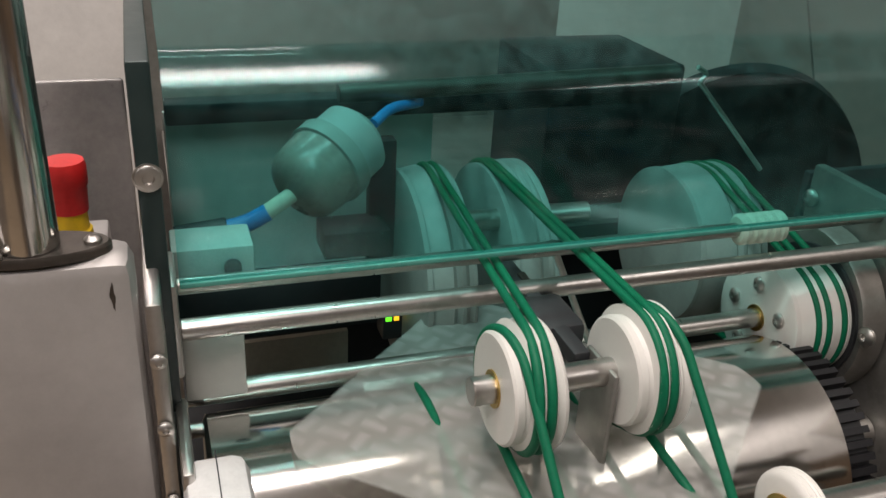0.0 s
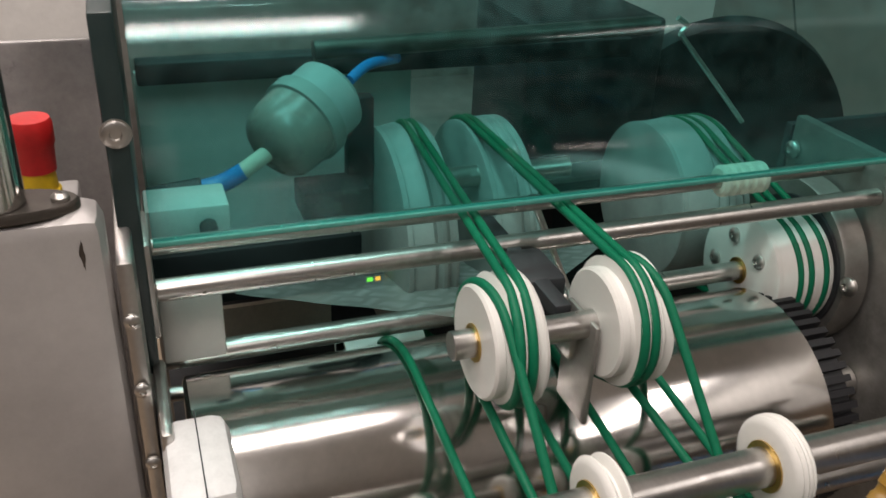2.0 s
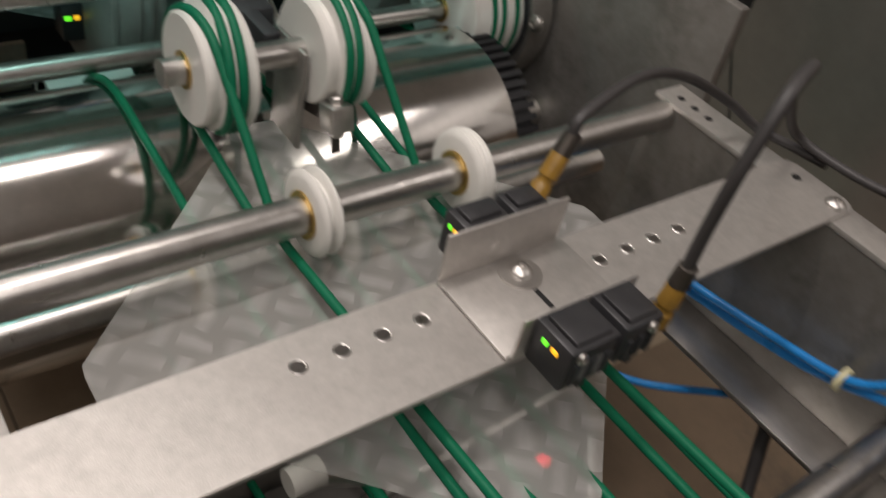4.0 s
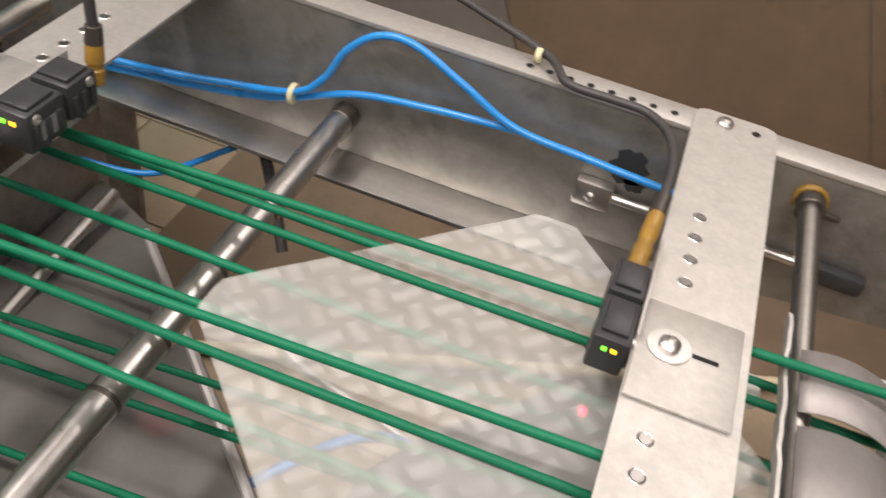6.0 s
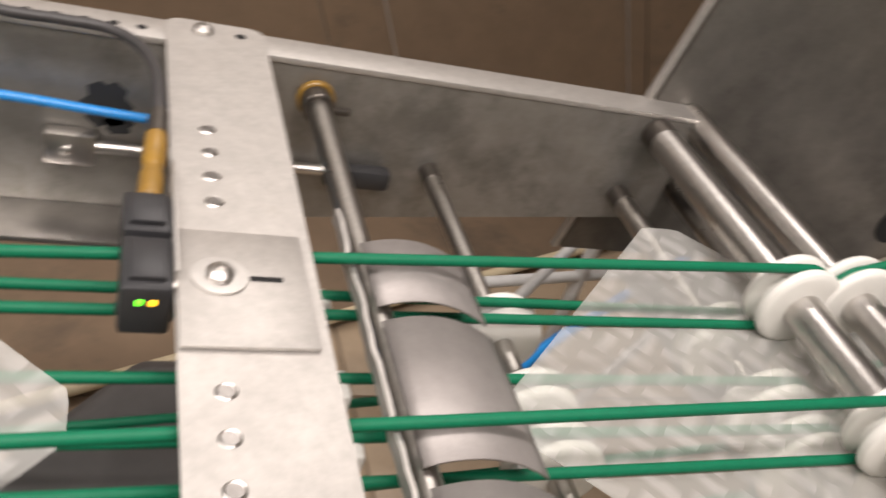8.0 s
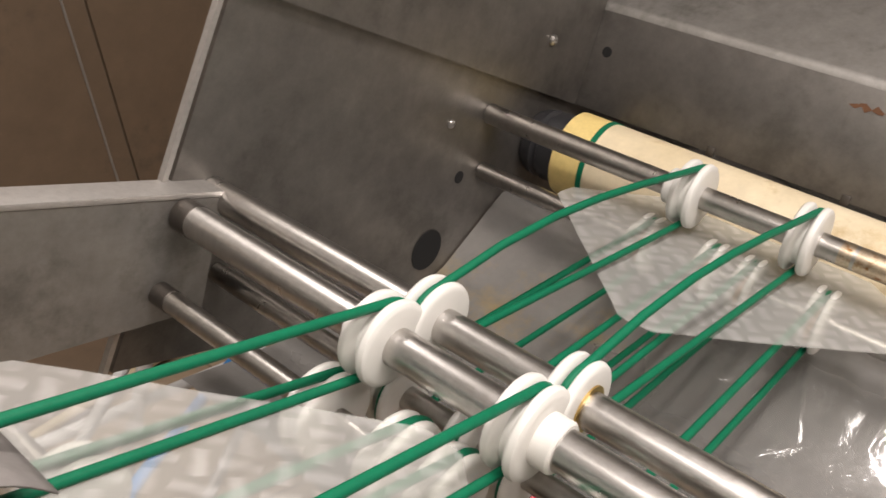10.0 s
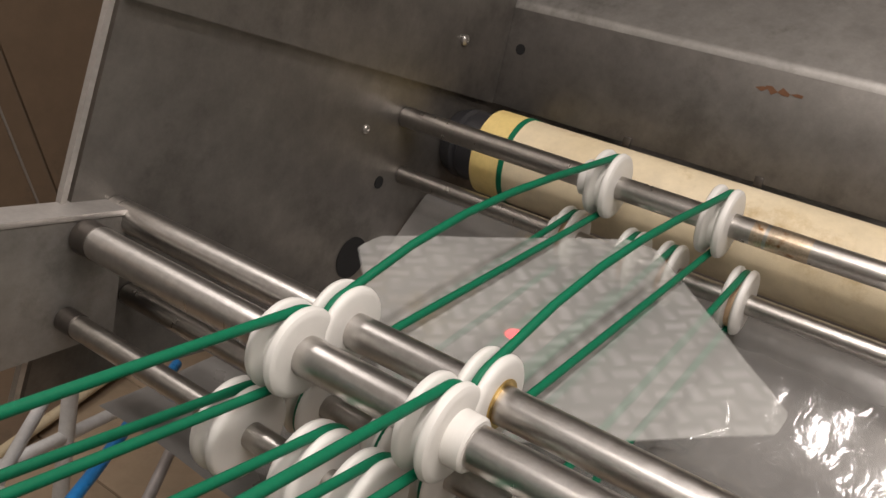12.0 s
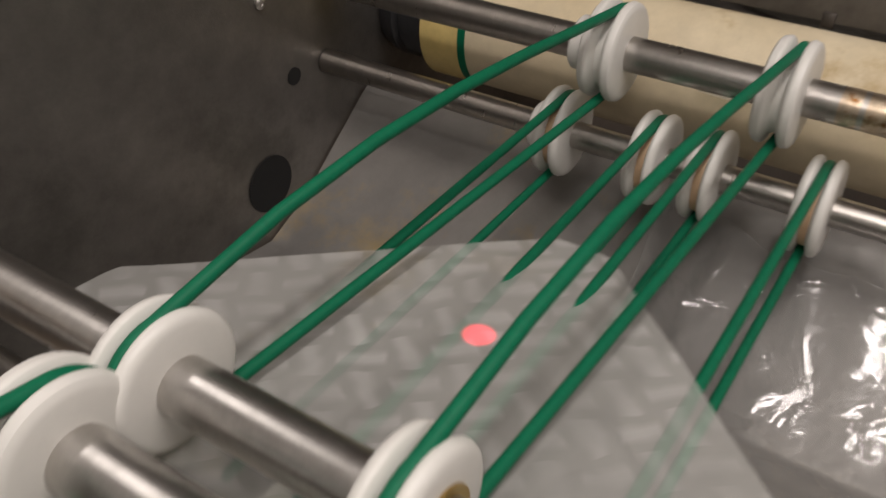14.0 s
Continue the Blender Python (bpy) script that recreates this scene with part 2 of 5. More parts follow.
def acrylic_material():
    """Green clear sheet: tinted see-through, a thin haze of smears, and gloss that grows at grazing angles."""
    m, nt, bsdf, mix = tinted("teal_acrylic", (0.62, 0.88, 0.868), 0.16, 0.5)
    N, L = nt.nodes, nt.links
    bsdf.inputs["Base Color"].default_value = (0.13, 0.30, 0.29, 1)
    bsdf.inputs["Specular IOR Level"].default_value = 0.0
    co = N.new("ShaderNodeTexCoord")
    no = N.new("ShaderNodeTexNoise")
    no.inputs["Scale"].default_value, no.inputs["Detail"].default_value, no.inputs["Roughness"].default_value = 38, 12, 0.8
    L.new(co.outputs["Object"], no.inputs[0])
    mr = N.new("ShaderNodeMapRange")
    mr.inputs[1].default_value, mr.inputs[2].default_value, mr.inputs[3].default_value, mr.inputs[4].default_value = 0.44, 0.74, 0.0, 0.11
    L.new(no.outputs[0], mr.inputs[0])
    L.new(mr.outputs[0], mix.inputs[0])
    gl = N.new("ShaderNodeBsdfGlossy")
    gl.inputs["Roughness"].default_value = 0.11
    fr = N.new("ShaderNodeLayerWeight")
    fr.inputs[0].default_value = 0.5
    pw = N.new("ShaderNodeMath")
    pw.operation = "POWER"
    pw.inputs[1].default_value = 3.5
    L.new(fr.outputs["Facing"], pw.inputs[0])
    sc = N.new("ShaderNodeMath")
    sc.operation = "MULTIPLY_ADD"
    sc.inputs[1].default_value, sc.inputs[2].default_value = 0.24, 0.024
    L.new(pw.outputs[0], sc.inputs[0])
    top = N.new("ShaderNodeMixShader")
    L.new(sc.outputs[0], top.inputs[0])
    L.new(mix.outputs[0], top.inputs[1])
    L.new(gl.outputs[0], top.inputs[2])
    L.new(top.outputs[0], N["Material Output"].inputs[0])
    return m


HOOD = acrylic_material()
SIDEACRYL = surface("dark_acrylic", (0.008, 0.02, 0.02), (0.02, 0.035, 0.033), 0.36, 0, 60, (1, 1, 1), 0.1, spots=(0.10, 0.14, 0.13), spot_scale=60, spot_at=0.66)
HOODEDGE = surface("acrylic_edge", (0.08, 0.30, 0.25), (0.05, 0.22, 0.18), 0.25, 0, 30)
LABELGREY = surface("grey_label", (0.22, 0.22, 0.22), (0.10, 0.10, 0.10), 0.5, 0, 300)
RUSTBAND = surface("rust_film", (0.60, 0.52, 0.42), (0.50, 0.38, 0.24), 0.33, 0.95, 60, (1, 2, 1), 0.1, spots=(0.26, 0.11, 0.025), spot_scale=46, spot_at=0.52, grain=0.25)
RUST = surface("rust", (0.16, 0.07, 0.03), (0.10, 0.045, 0.02), 0.8, 0, 200)
TAN = surface("tan_groove", (0.55, 0.38, 0.24), (0.45, 0.30, 0.18), 0.6, 0, 60)


def wrinkled_film():
    """Wet clear film: nearly see-through, sharp gloss on fine creases."""
    m, nt, bsdf, mix = tinted("clear_film", (0.90, 0.90, 0.885), 0.30, 0.14)
    N, L = nt.nodes, nt.links
    bsdf.inputs["Base Color"].default_value = (0.42, 0.41, 0.40, 1)
    bsdf.inputs["Specular IOR Level"].default_value = 0.9
    co = N.new("ShaderNodeTexCoord")
    no = N.new("ShaderNodeTexNoise")
    no.inputs["Scale"].default_value, no.inputs["Detail"].default_value, no.inputs["Distortion"].default_value = 24, 3, 1.2
    L.new(co.outputs["Object"], no.inputs[0])
    bp = N.new("ShaderNodeBump")
    bp.inputs["Strength"].default_value, bp.inputs["Distance"].default_value = 0.6, 0.0042
    L.new(no.outputs[0], bp.inputs["Height"])
    L.new(bp.outputs[0], bsdf.inputs["Normal"])
    gl = N.new("ShaderNodeBsdfGlossy")
    gl.inputs["Roughness"].default_value = 0.13
    L.new(bp.outputs[0], gl.inputs["Normal"])
    top = N.new("ShaderNodeMixShader")
    top.inputs[0].default_value = 0.065
    L.new(mix.outputs[0], top.inputs[1])
    L.new(gl.outputs[0], top.inputs[2])
    L.new(top.outputs[0], N["Material Output"].inputs[0])
    return m


CLEARFILM = wrinkled_film()


# ---- mesh helpers ----
def box(bm, lo, hi, bevel=0.0, m=None):
    lo, hi = Vector(lo), Vector(hi)
    r = bmesh.ops.create_cube(bm, size=1)
    vs = r["verts"]
    for v in vs:
        v.co = Vector([lo[k] + (v.co[k] + 0.5) * (hi[k] - lo[k]) for k in range(3)])
    if bevel:
        es = {e for v in vs for e in v.link_edges}
        out = bmesh.ops.bevel(bm, geom=list(es), offset=bevel, segments=2, affect="EDGES", profile=0.5)
        vs = list({v for f in out["faces"] for v in f.verts} | {v for v in vs if v.is_valid})
    if m is not None:
        bmesh.ops.transform(bm, matrix=m, verts=[v for v in vs if v.is_valid])
    return bm


def lathe(bm, profile, origin=(0, 0, 0), axis="y", seg=32, turn=None):
    """Spins rows (along, radius) round an axis through origin."""
    rings = []
    o = Vector(origin)
    for s, r in profile:
        ring = []
        for k in range(seg):
            a = 2 * math.pi * k / seg
            c, d = r * math.cos(a), r * math.sin(a)
            p = {"y": (c, s, d), "x": (s, c, d), "z": (c, d, s)}[axis]
            p = Vector(p)
            if turn is not None:
                p = turn @ p
            ring.append(bm.verts.new(o + p))
        rings.append(ring)
    for i in range(len(rings) - 1):
        for k in range(seg):
            f = bm.faces.new((rings[i][k], rings[i][(k + 1) % seg], rings[i + 1][(k + 1) % seg], rings[i + 1][k]))
            f.smooth = True
    for ring in (rings[0], rings[-1]):
        bm.faces.new(ring)
    return bm


def rod(bm, p0, p1, r, seg=20, chamfer=0.0008):
    p0, p1 = Vector(p0), Vector(p1)
    d = p1 - p0
    t = d.to_track_quat("Z", "Y").to_matrix()
    n = d.length
    return lathe(bm, [(0, r - chamfer), (chamfer, r), (n - chamfer, r), (n, r - chamfer)], p0, "z", seg, t)


def pipe(bm, pts, r, seg=10, closed=False):
    """A round tube along a row of points."""
    pts = [Vector(p) for p in pts]
    n = len(pts)
    rings = []
    up = None
    for i, p in enumerate(pts):
        a = pts[(i - 1) % n] if closed or i else pts[0]
        b = pts[(i + 1) % n] if closed or i < n - 1 else pts[-1]
        d = (b - a).normalized()
        if up is None:
            up = Vector((0, 1, 0)) if abs(d.y) < 0.9 else Vector((0, 0, 1))
        s = d.cross(up).normalized()
        up = s.cross(d).normalized()
        rings.append([bm.verts.new(p + r * (math.cos(2 * math.pi * k / seg) * s + math.sin(2 * math.pi * k / seg) * up)) for k in range(seg)])
    for i in range(n if closed else n - 1):
        A, B = rings[i], rings[(i + 1) % n]
        for k in range(seg):
            f = bm.faces.new((A[k], A[(k + 1) % seg], B[(k + 1) % seg], B[k]))
            f.smooth = True
    if not closed:
        bm.faces.new(rings[0])
        bm.faces.new(rings[-1])
    return bm


def curve_points(pts, step=12):
    """Catmull-Rom through the given points."""
    P = [Vector(p) for p in pts]
    P = [2 * P[0] - P[1]] + P + [2 * P[-1] - P[-2]]
    out = []
    for i in range(1, len(P) - 2):
        for k in range(step):
            t = k / step
            a, b, c, d = P[i - 1], P[i], P[i + 1], P[i + 2]
            out.append(0.5 * (2 * b + (c - a) * t + (2 * a - 5 * b + 4 * c - d) * t * t + (3 * b - a - 3 * c + d) * t ** 3))
    out.append(P[-2])
    return out


def part(name, bm, material, parent=None, label=""):
    """Links a bmesh as one mesh object, under a thing or a part where one is given."""
    me = bpy.data.meshes.new(name)
    bmesh.ops.recalc_face_normals(bm, faces=bm.faces[:])
    bm.to_mesh(me)
    bm.free()
    me.set_sharp_from_angle(angle=math.radians(38))
    me.materials.append(material)
    ob = new(name, me)
    if parent is not None:
        ob.parent = parent
    if label:
        ob["label"] = label
    return ob


def thing(name, label, category, group="", kind=""):
    return tagged(new(name), label, category, group, kind)


def solo(name, bm, material, label, category, group="", kind=""):
    return tagged(part(name, bm, material), label, category, group, kind)


def B():
    return bmesh.new()


# ---- the room ----
FLOOR_Z = -0.82
solo("floor", box(B(), (-2.4, -2.6, FLOOR_Z - 0.1), (3.6, 1.262, FLOOR_Z - 0.005)), GROUT, "brown-beige tiled floor", "floor", kind="structure")
back_wall = solo("wall_back", box(B(), (-2.4, 1.262, FLOOR_Z), (3.6, 1.36, 2.0)), GROUT, "brown steel-clad wall behind the conveyor", "wall", kind="structure")


def slanted_panel(x0, x1, y0, y1, lean=-0.48, z0=FLOOR_Z, z1=2.0):
    """A wall panel whose side edges lean by so many metres a metre of height; x0 and x1 hold at z = -0.3."""
    bm = B()
    ring4 = [[bm.verts.new((x + lean * (z + 0.3), y, z)) for x in (x0, x1)] for z in (z0, z1) for y in (y0, y1)]
    (a, b), (c, d), (e, f), (g, h) = ring4
    for q in ((a, b, f, e), (c, d, h, g), (a, c, g, e), (b, d, h, f), (a, b, d, c), (e, f, h, g)):
        bm.faces.new(q)
    return bm


for k in range(-2, 4):
    part("panel", slanted_panel(-0.94 + 0.91 * k + 0.005, -0.03 + 0.91 * k - 0.005, 1.25, 1.2615, z1=0.62), WALLGREY if k < 1 else WALLBROWN, back_wall)
# Unseen white band, added so that the drum reflects a bright wall.
part("bounce_band", box(B(), (-2.3, 1.252, 0.622), (3.5, 1.2615, 1.995)), WALLWHITE, back_wall, "unseen white upper wall for the drum's highlights")
for x in (1.05, 1.73):
    part("cover_strip", slanted_panel(x - 0.003, x + 0.003, 1.246, 1.2495, z1=0.62), BAR, back_wall, "thin pale cover strip")
solo("wall_far", box(B(), (-2.4, -2.6, FLOOR_Z), (-2.3, 1.262, 2.0)), WALLWHITE, "white painted wall", "wall", kind="structure")
# Unseen walls and ceiling close the room; the grey walls cut bounced light.
solo("wall_end", box(B(), (3.5, -2.6, FLOOR_Z), (3.6, 1.262, 2.0)), WALLGREY, "unseen grey wall closing the room", "wall", kind="structure")
solo("wall_front", box(B(), (-2.4, -2.7, FLOOR_Z), (3.6, -2.6, 2.0)), WALLGREY, "unseen grey wall closing the room", "wall", kind="structure")
solo("ceiling", box(B(), (-2.4, -2.7, 2.0), (3.6, 1.36, 2.1)), WALLWHITE, "white ceiling", "ceiling", kind="structure")
for lx, ly, lz, lw, lt in LAMPS:
    lampob = thing("ceiling_light", "unseen white strip light under the ceiling", "lamp", "strip lights")
    lampob.matrix_basis = pose(lx, ly, lz, 0, 0, lt)
    part("housing", box(B(), (-0.68, -0.09, 0.0), (0.68, 0.09, 0.06), 0.006), GREYPAINT, lampob)
    part("bracket", box(B(), (-0.03, -0.03, 0.06), (0.03, 0.03, 0.22)), GREYPAINT, lampob)

bm = B()
plan = [(-0.30, 0.02), (1.75, 0.885), (2.60, 1.249), (-0.30, 1.249)]
fa, fb = [[bm.verts.new((x, y, z)) for x, y in plan] for z in (FLOOR_Z + 0.0005, FLOOR_Z + 0.035)]
for q in (fa, fb, *[(fa[k], fa[(k + 1) % 4], fb[(k + 1) % 4], fb[k]) for k in range(4)]):
    bm.faces.new(q)
plinth = solo("wall_plinth", bm, WALLBROWN, "low brown plinth along the foot of the wall", "plinth", kind="structure")
part("nosing", pipe(B(), [(-0.30, 0.012, FLOOR_Z + 0.03), (1.75, 0.877, FLOOR_Z + 0.03), (2.60, 1.241, FLOOR_Z + 0.03)], 0.012, 10), CREAM, plinth, "pale worn edge strip")

# ---- side rails and cross bars ----
RAIL0, RAIL1 = -0.16, 1.08


def side_rail(y, sign, x0, x1, name, label):
    """Upright plate with its top flange turned outwards and a ledge at its foot."""
    ob = thing(name, label, "rail", "conveyor side rails")
    bm = B()
    prof = [(0, -0.175), (0, -0.0065), (0.004, -0.0065), (0.004, -0.175)]
    ends = []
    for x, foot in ((x0, -0.175), (min(x1, 0.62), -0.175), (x1, -0.175 if x1 < 0.62 else -0.127)):
        if not ends or x > ends[-1][0].co.x:
            ends.append([bm.verts.new((x, y + sign * p, max(z, foot))) for p, z in prof])
    n = len(prof)
    for a, b in zip(ends, ends[1:]):
        for k in range(n):
            bm.faces.new((a[k], a[(k + 1) % n], b[(k + 1) % n], b[k]))
    bm.faces.new(ends[0])
    bm.faces.new(ends[-1])
    part("plate", bm, PLATE, ob)
    lo, hi = sorted((y - sign * 0.0012, y + sign * 0.036))
    part("flange", box(B(), (x0, lo, -0.006), (x1, hi, 0.0), 0.0008), BAR, ob, "pale folded top flange")
    for x in [x0 + 0.02 + 0.018 * k for k in range(3)] + [0.38 + 0.0215 * k for k in range(8)]:
        if x < x1:
            part("hole", rod(B(), (x, y + sign * 0.014, 0.0002), (x, y + sign * 0.014, 0.0006), 0.004, 12, 0.0001), HOLE, ob)
    return ob


back_rail = side_rail(0.0, 1, RAIL0, RAIL1, "side_rail", "grey steel side rail with a folded top flange")
part("ledge", box(B(), (-0.12, -0.055, -0.178), (0.56, -0.0005, -0.172), 0.001), STEEL, back_rail, "narrow steel ledge along the foot of the rail")
front_rail = side_rail(-0.63, -1, RAIL0, 0.1, "side_rail", "grey steel side rail on the operator side")


def screw_head(bm, x, y, z, r=0.007, washer=0.0, axis="z"):
    prof = [(0, r), (r * 0.35, r), (r * 0.6, r * 0.75), (r * 0.72, r * 0.4), (r * 0.45, r * 0.36), (r * 0.45, r * 0.01)]
    if washer:
        lathe(bm, [(0, washer), (0.0015, washer), (0.0018, r)], (x, y, z), axis, 24)
        z = z + 0.0016
    lathe(bm, prof, (x, y, z), axis, 16)




def cross_bar(x0, x1, hx, lead, near, far_y, screw_x, hole_x, label):
    ob = thing("cross_bar", label, "bar", "cross bars over the belts")
    bm = B()
    y0, y1, c = -0.665, 0.036, 0.012
    out = [(x0, y0), (x1, y0), (x1, y1 - c), (x1 - c * 0.3, y1 - c * 0.3), (x1 - c, y1), (x0 + c, y1), (x0 + c * 0.3, y1 - c * 0.3), (x0, y1 - c)]
    top = [bm.verts.new((x, y, 0.0035)) for x, y in out]
    bot = [bm.verts.new((x, y, 0.0003)) for x, y in out]
    bm.faces.new(top)
    bm.faces.new(bot)
    for k in range(len(out)):
        bm.faces.new((top[k], top[(k + 1) % len(out)], bot[(k + 1) % len(out)], bot[k]))
    part("plate", bm, BAR, ob)
    for y in [near - 0.0290 * k for k in range(4)] + [far_y - 0.0296 * k for k in range(4)]:
        hb = B()
        hxx = hx - (lead if y < -0.3 else 0.0)
        lathe(hb, [(0.0036, 0.0060), (0.0043, 0.0052), (0.0037, 0.0042)], (hxx, y, 0), "z", 18)
        part("hole_rim", hb, STEEL, ob)
        part("hole", lathe(B(), [(0.0037, 0.0003), (0.0037, 0.0020), (0.0039, 0.0034), (0.0042, 0.0044)], (hxx, y, 0), "z", 18), SHADEDHOLE, ob)
    sb = B()
    screw_head(sb, screw_x, 0.017, 0.0036, 0.0085)
    part("screw", sb, STEEL, ob, "button-head screw")
    part("hole", rod(B(), (hole_x, 0.017, 0.0030), (hole_x, 0.017, 0.0039), 0.0045, 16, 0.0001), HOLE, ob)
    return ob


bar_one = cross_bar(-0.027, 0.051, 0.004, 0.006, -0.148, -0.3896, 0.040, -0.002, "grey perforated steel bar across the belts near the drum")
bar_two = cross_bar(0.549, 0.631, 0.575, 0.003, -0.141, -0.3884, 0.579, 0.610, "grey perforated steel bar across the middle of the belts")


# ---- sensors ----
def sensor(x0, y0, y1, z0, z1, depth, name_label):
    """Black photoelectric head in two lobes with leads, screws and status lamps, facing down."""
    ob = thing("light_sensor", name_label, "sensor", "light sensors")
    ym = y0 + (y1 - y0) * 0.52
    bm = box(B(), (x0, y0, z0), (x0 + depth, ym, z1), 0.003)
    part("body", bm, BLACK, ob)
    part("body", box(B(), (x0, ym + 0.004, z0 + 0.003), (x0 + depth, y1, z1), 0.003), BLACK, ob)
    part("body", box(B(), (x0 + 0.003, ym - 0.004, z0 + 0.005), (x0 + depth - 0.004, ym + 0.008, z1 - 0.006)), DARK, ob)
    for ya, yb, zt in ((y0, ym, z1), (ym + 0.004, y1, z1)):
        w = yb - ya
        part("cap", box(B(), (x0 + 0.004, ya + w * 0.14, zt - 0.001), (x0 + depth - 0.004, yb - w * 0.14, zt + 0.0032), 0.0012), BLACK, ob)
        for q in range(3):
            part("rib", box(B(), (x0 + depth - 0.0005, ya + w * (0.12 + 0.3 * q), z0 + 0.006), (x0 + depth + 0.0018, ya + w * (0.26 + 0.3 * q), zt - 0.011), 0.0006), DARK, ob)
        part("clamp_ring", box(B(), (x0 - 0.0008, ya + w * 0.36, z0 - 0.0012), (x0 + depth + 0.0008, ya + w * 0.5, z0 + 0.005), 0.0008), DARK, ob)
    for k in (0.12, 0.88):
        sb = B()
        screw_head(sb, 0, 0, 0, 0.0045)
        s = part("screw", sb, STEEL, ob)
        s.matrix_basis = pose(x0 + depth - 0.0005, y0 + (y1 - y0) * k, z1 - 0.007, 0, 90, 0)
    part("label", box(B(), (x0 + depth - 0.0002, y0 + (y1 - y0) * 0.16, z0 + 0.007), (x0 + depth + 0.0004, y0 + (y1 - y0) * 0.42, z1 - 0.012)), LABELGREY, ob, "small grey type label")
    part("status_lamp", box(B(), (x0 + depth * 0.30, y0 - 0.0006, z1 - 0.0118), (x0 + depth * 0.44, y0 + 0.001, z1 - 0.0080), 0.0005), GREENLED, ob, "lit green lamp")
    part("status_lamp", box(B(), (x0 + depth * 0.54, y0 - 0.0006, z1 - 0.0118), (x0 + depth * 0.70, y0 + 0.001, z1 - 0.0080), 0.0005), YELLOWLED, ob, "lit yellow lamp")
    return ob


def sensor_bracket(x0, x1, y0, y1, upright, screw_x, screw_y, label):
    ob = thing("sensor_bracket", label, "bracket", "sensor brackets")
    part("foot", box(B(), (x0, y0, 0.0042), (x1, y1, 0.0068), 0.0008), BAR, ob)
    for x, lo, hi, ya, yb in upright:
        part("upright", box(B(), (x, ya, lo), (x + 0.0022, yb, hi), 0.0006), BAR, ob)
    sb = B()
    screw_head(sb, screw_x, screw_y, 0.0069, 0.0080, 0.0160)
    part("screw", sb, STEEL, ob, "button-head screw on a washer")
    part("slot", box(B(), (screw_x + 0.017, screw_y - 0.002, 0.0069), (screw_x + 0.036, screw_y + 0.002, 0.0072)), HOLE, ob)
    return ob


sensor_bracket(-0.026, 0.05, -0.362, -0.25, [(-0.026, 0.0068, 0.047, -0.362, -0.256), (0.050, 0.0045, 0.040, -0.358, -0.258)], -0.007, -0.304, "folded steel bracket with two upright cheeks")
sensor(0.0525, -0.351, -0.270, 0.007, 0.042, 0.035, "black light sensor with lit green and yellow lamps")
sensor(-0.052, -0.345, -0.27, 0.008, 0.044, 0.024, "black light sensor clamped behind the bracket")
sensor_bracket(0.550, 0.624, -0.360, -0.262, [(0.5485, -0.02, 0.014, -0.31, -0.2)], 0.573, -0.305, "flat steel bracket holding a light sensor")
sensor(0.5205, -0.322, -0.232, -0.024, 0.010, 0.028, "black light sensor with lit green and yellow lamps beside the bar")


def plug(p0, p1, label):
    ob = thing("cable_plug", label, "plug", "sensor plugs")
    p0, p1 = Vector(p0), Vector(p1)
    d = p1 - p0
    t = d.to_track_quat("Z", "Y").to_matrix()
    n = d.length
    lathe_bm = lathe(B(), [(0, 0.006), (0.002, 0.0078), (n * 0.3, 0.0078), (n * 0.33, 0.0066), (n * 0.42, 0.0066), (n * 0.45, 0.0078), (n * 0.97, 0.0070), (n, 0.006)], p0, "z", 14, t)
    part("sleeve", lathe_bm, AMBER, ob)
    part("boot", lathe(B(), [(n * 0.80, 0.0076), (n * 1.12, 0.0068), (n * 1.14, 0.005)], p0, "z", 14, t), OILY, ob, "dark brown strain relief")
    return ob


plug((0.079, -0.262, 0.020), (0.080, -0.258, 0.066), "amber plastic plug on the sensor lead")
plug((-0.045, -0.27, 0.03), (-0.05, -0.245, 0.075), "amber plastic plug on the rear sensor lead")
plug((0.536, -0.228, 0.0), (0.541, -0.150, 0.010), "amber plastic plug on the second sensor lead")


def hose(name, pts, r, material, label, category):
    return solo(name, pipe(B(), curve_points(pts), r, 10), material, label, category)


hose("sensor_cable", [(0.080, -0.258, 0.064), (0.080, -0.2585, 0.100), (0.082, -0.258, 0.150), (0.076, -0.235, 0.192), (0.055, -0.18, 0.185), (0.012, -0.10, 0.135), (-0.02, -0.03, 0.09), (-0.03, 0.02, 0.04), (-0.02, 0.045, 0.02), (0.03, 0.055, 0.016), (0.10, 0.08, 0.014), (0.19, 0.094, 0.011), (0.26, 0.092, 0.010), (0.32, 0.066, 0.010), (0.395, 0.026, 0.010), (0.424, -0.012, 0.010), (0.47, -0.015, 0.010), (0.505, -0.018, 0.010), (0.53, -0.045, 0.011), (0.541, -0.092, 0.012), (0.541, -0.150, 0.010)], 0.0045, CABLE, "dark grey cable looping along the rail", "cable")
hose("sensor_cable", [(-0.05, -0.245, 0.075), (-0.052, -0.235, 0.095), (-0.07, -0.16, 0.10), (-0.085, -0.08, 0.075), (-0.08, -0.01, 0.04), (-0.06, 0.025, 0.016), (-0.03, 0.045, 0.010), (0.0, 0.06, 0.006)], 0.0045, CABLE, "dark cable rising from the rear sensor", "cable")
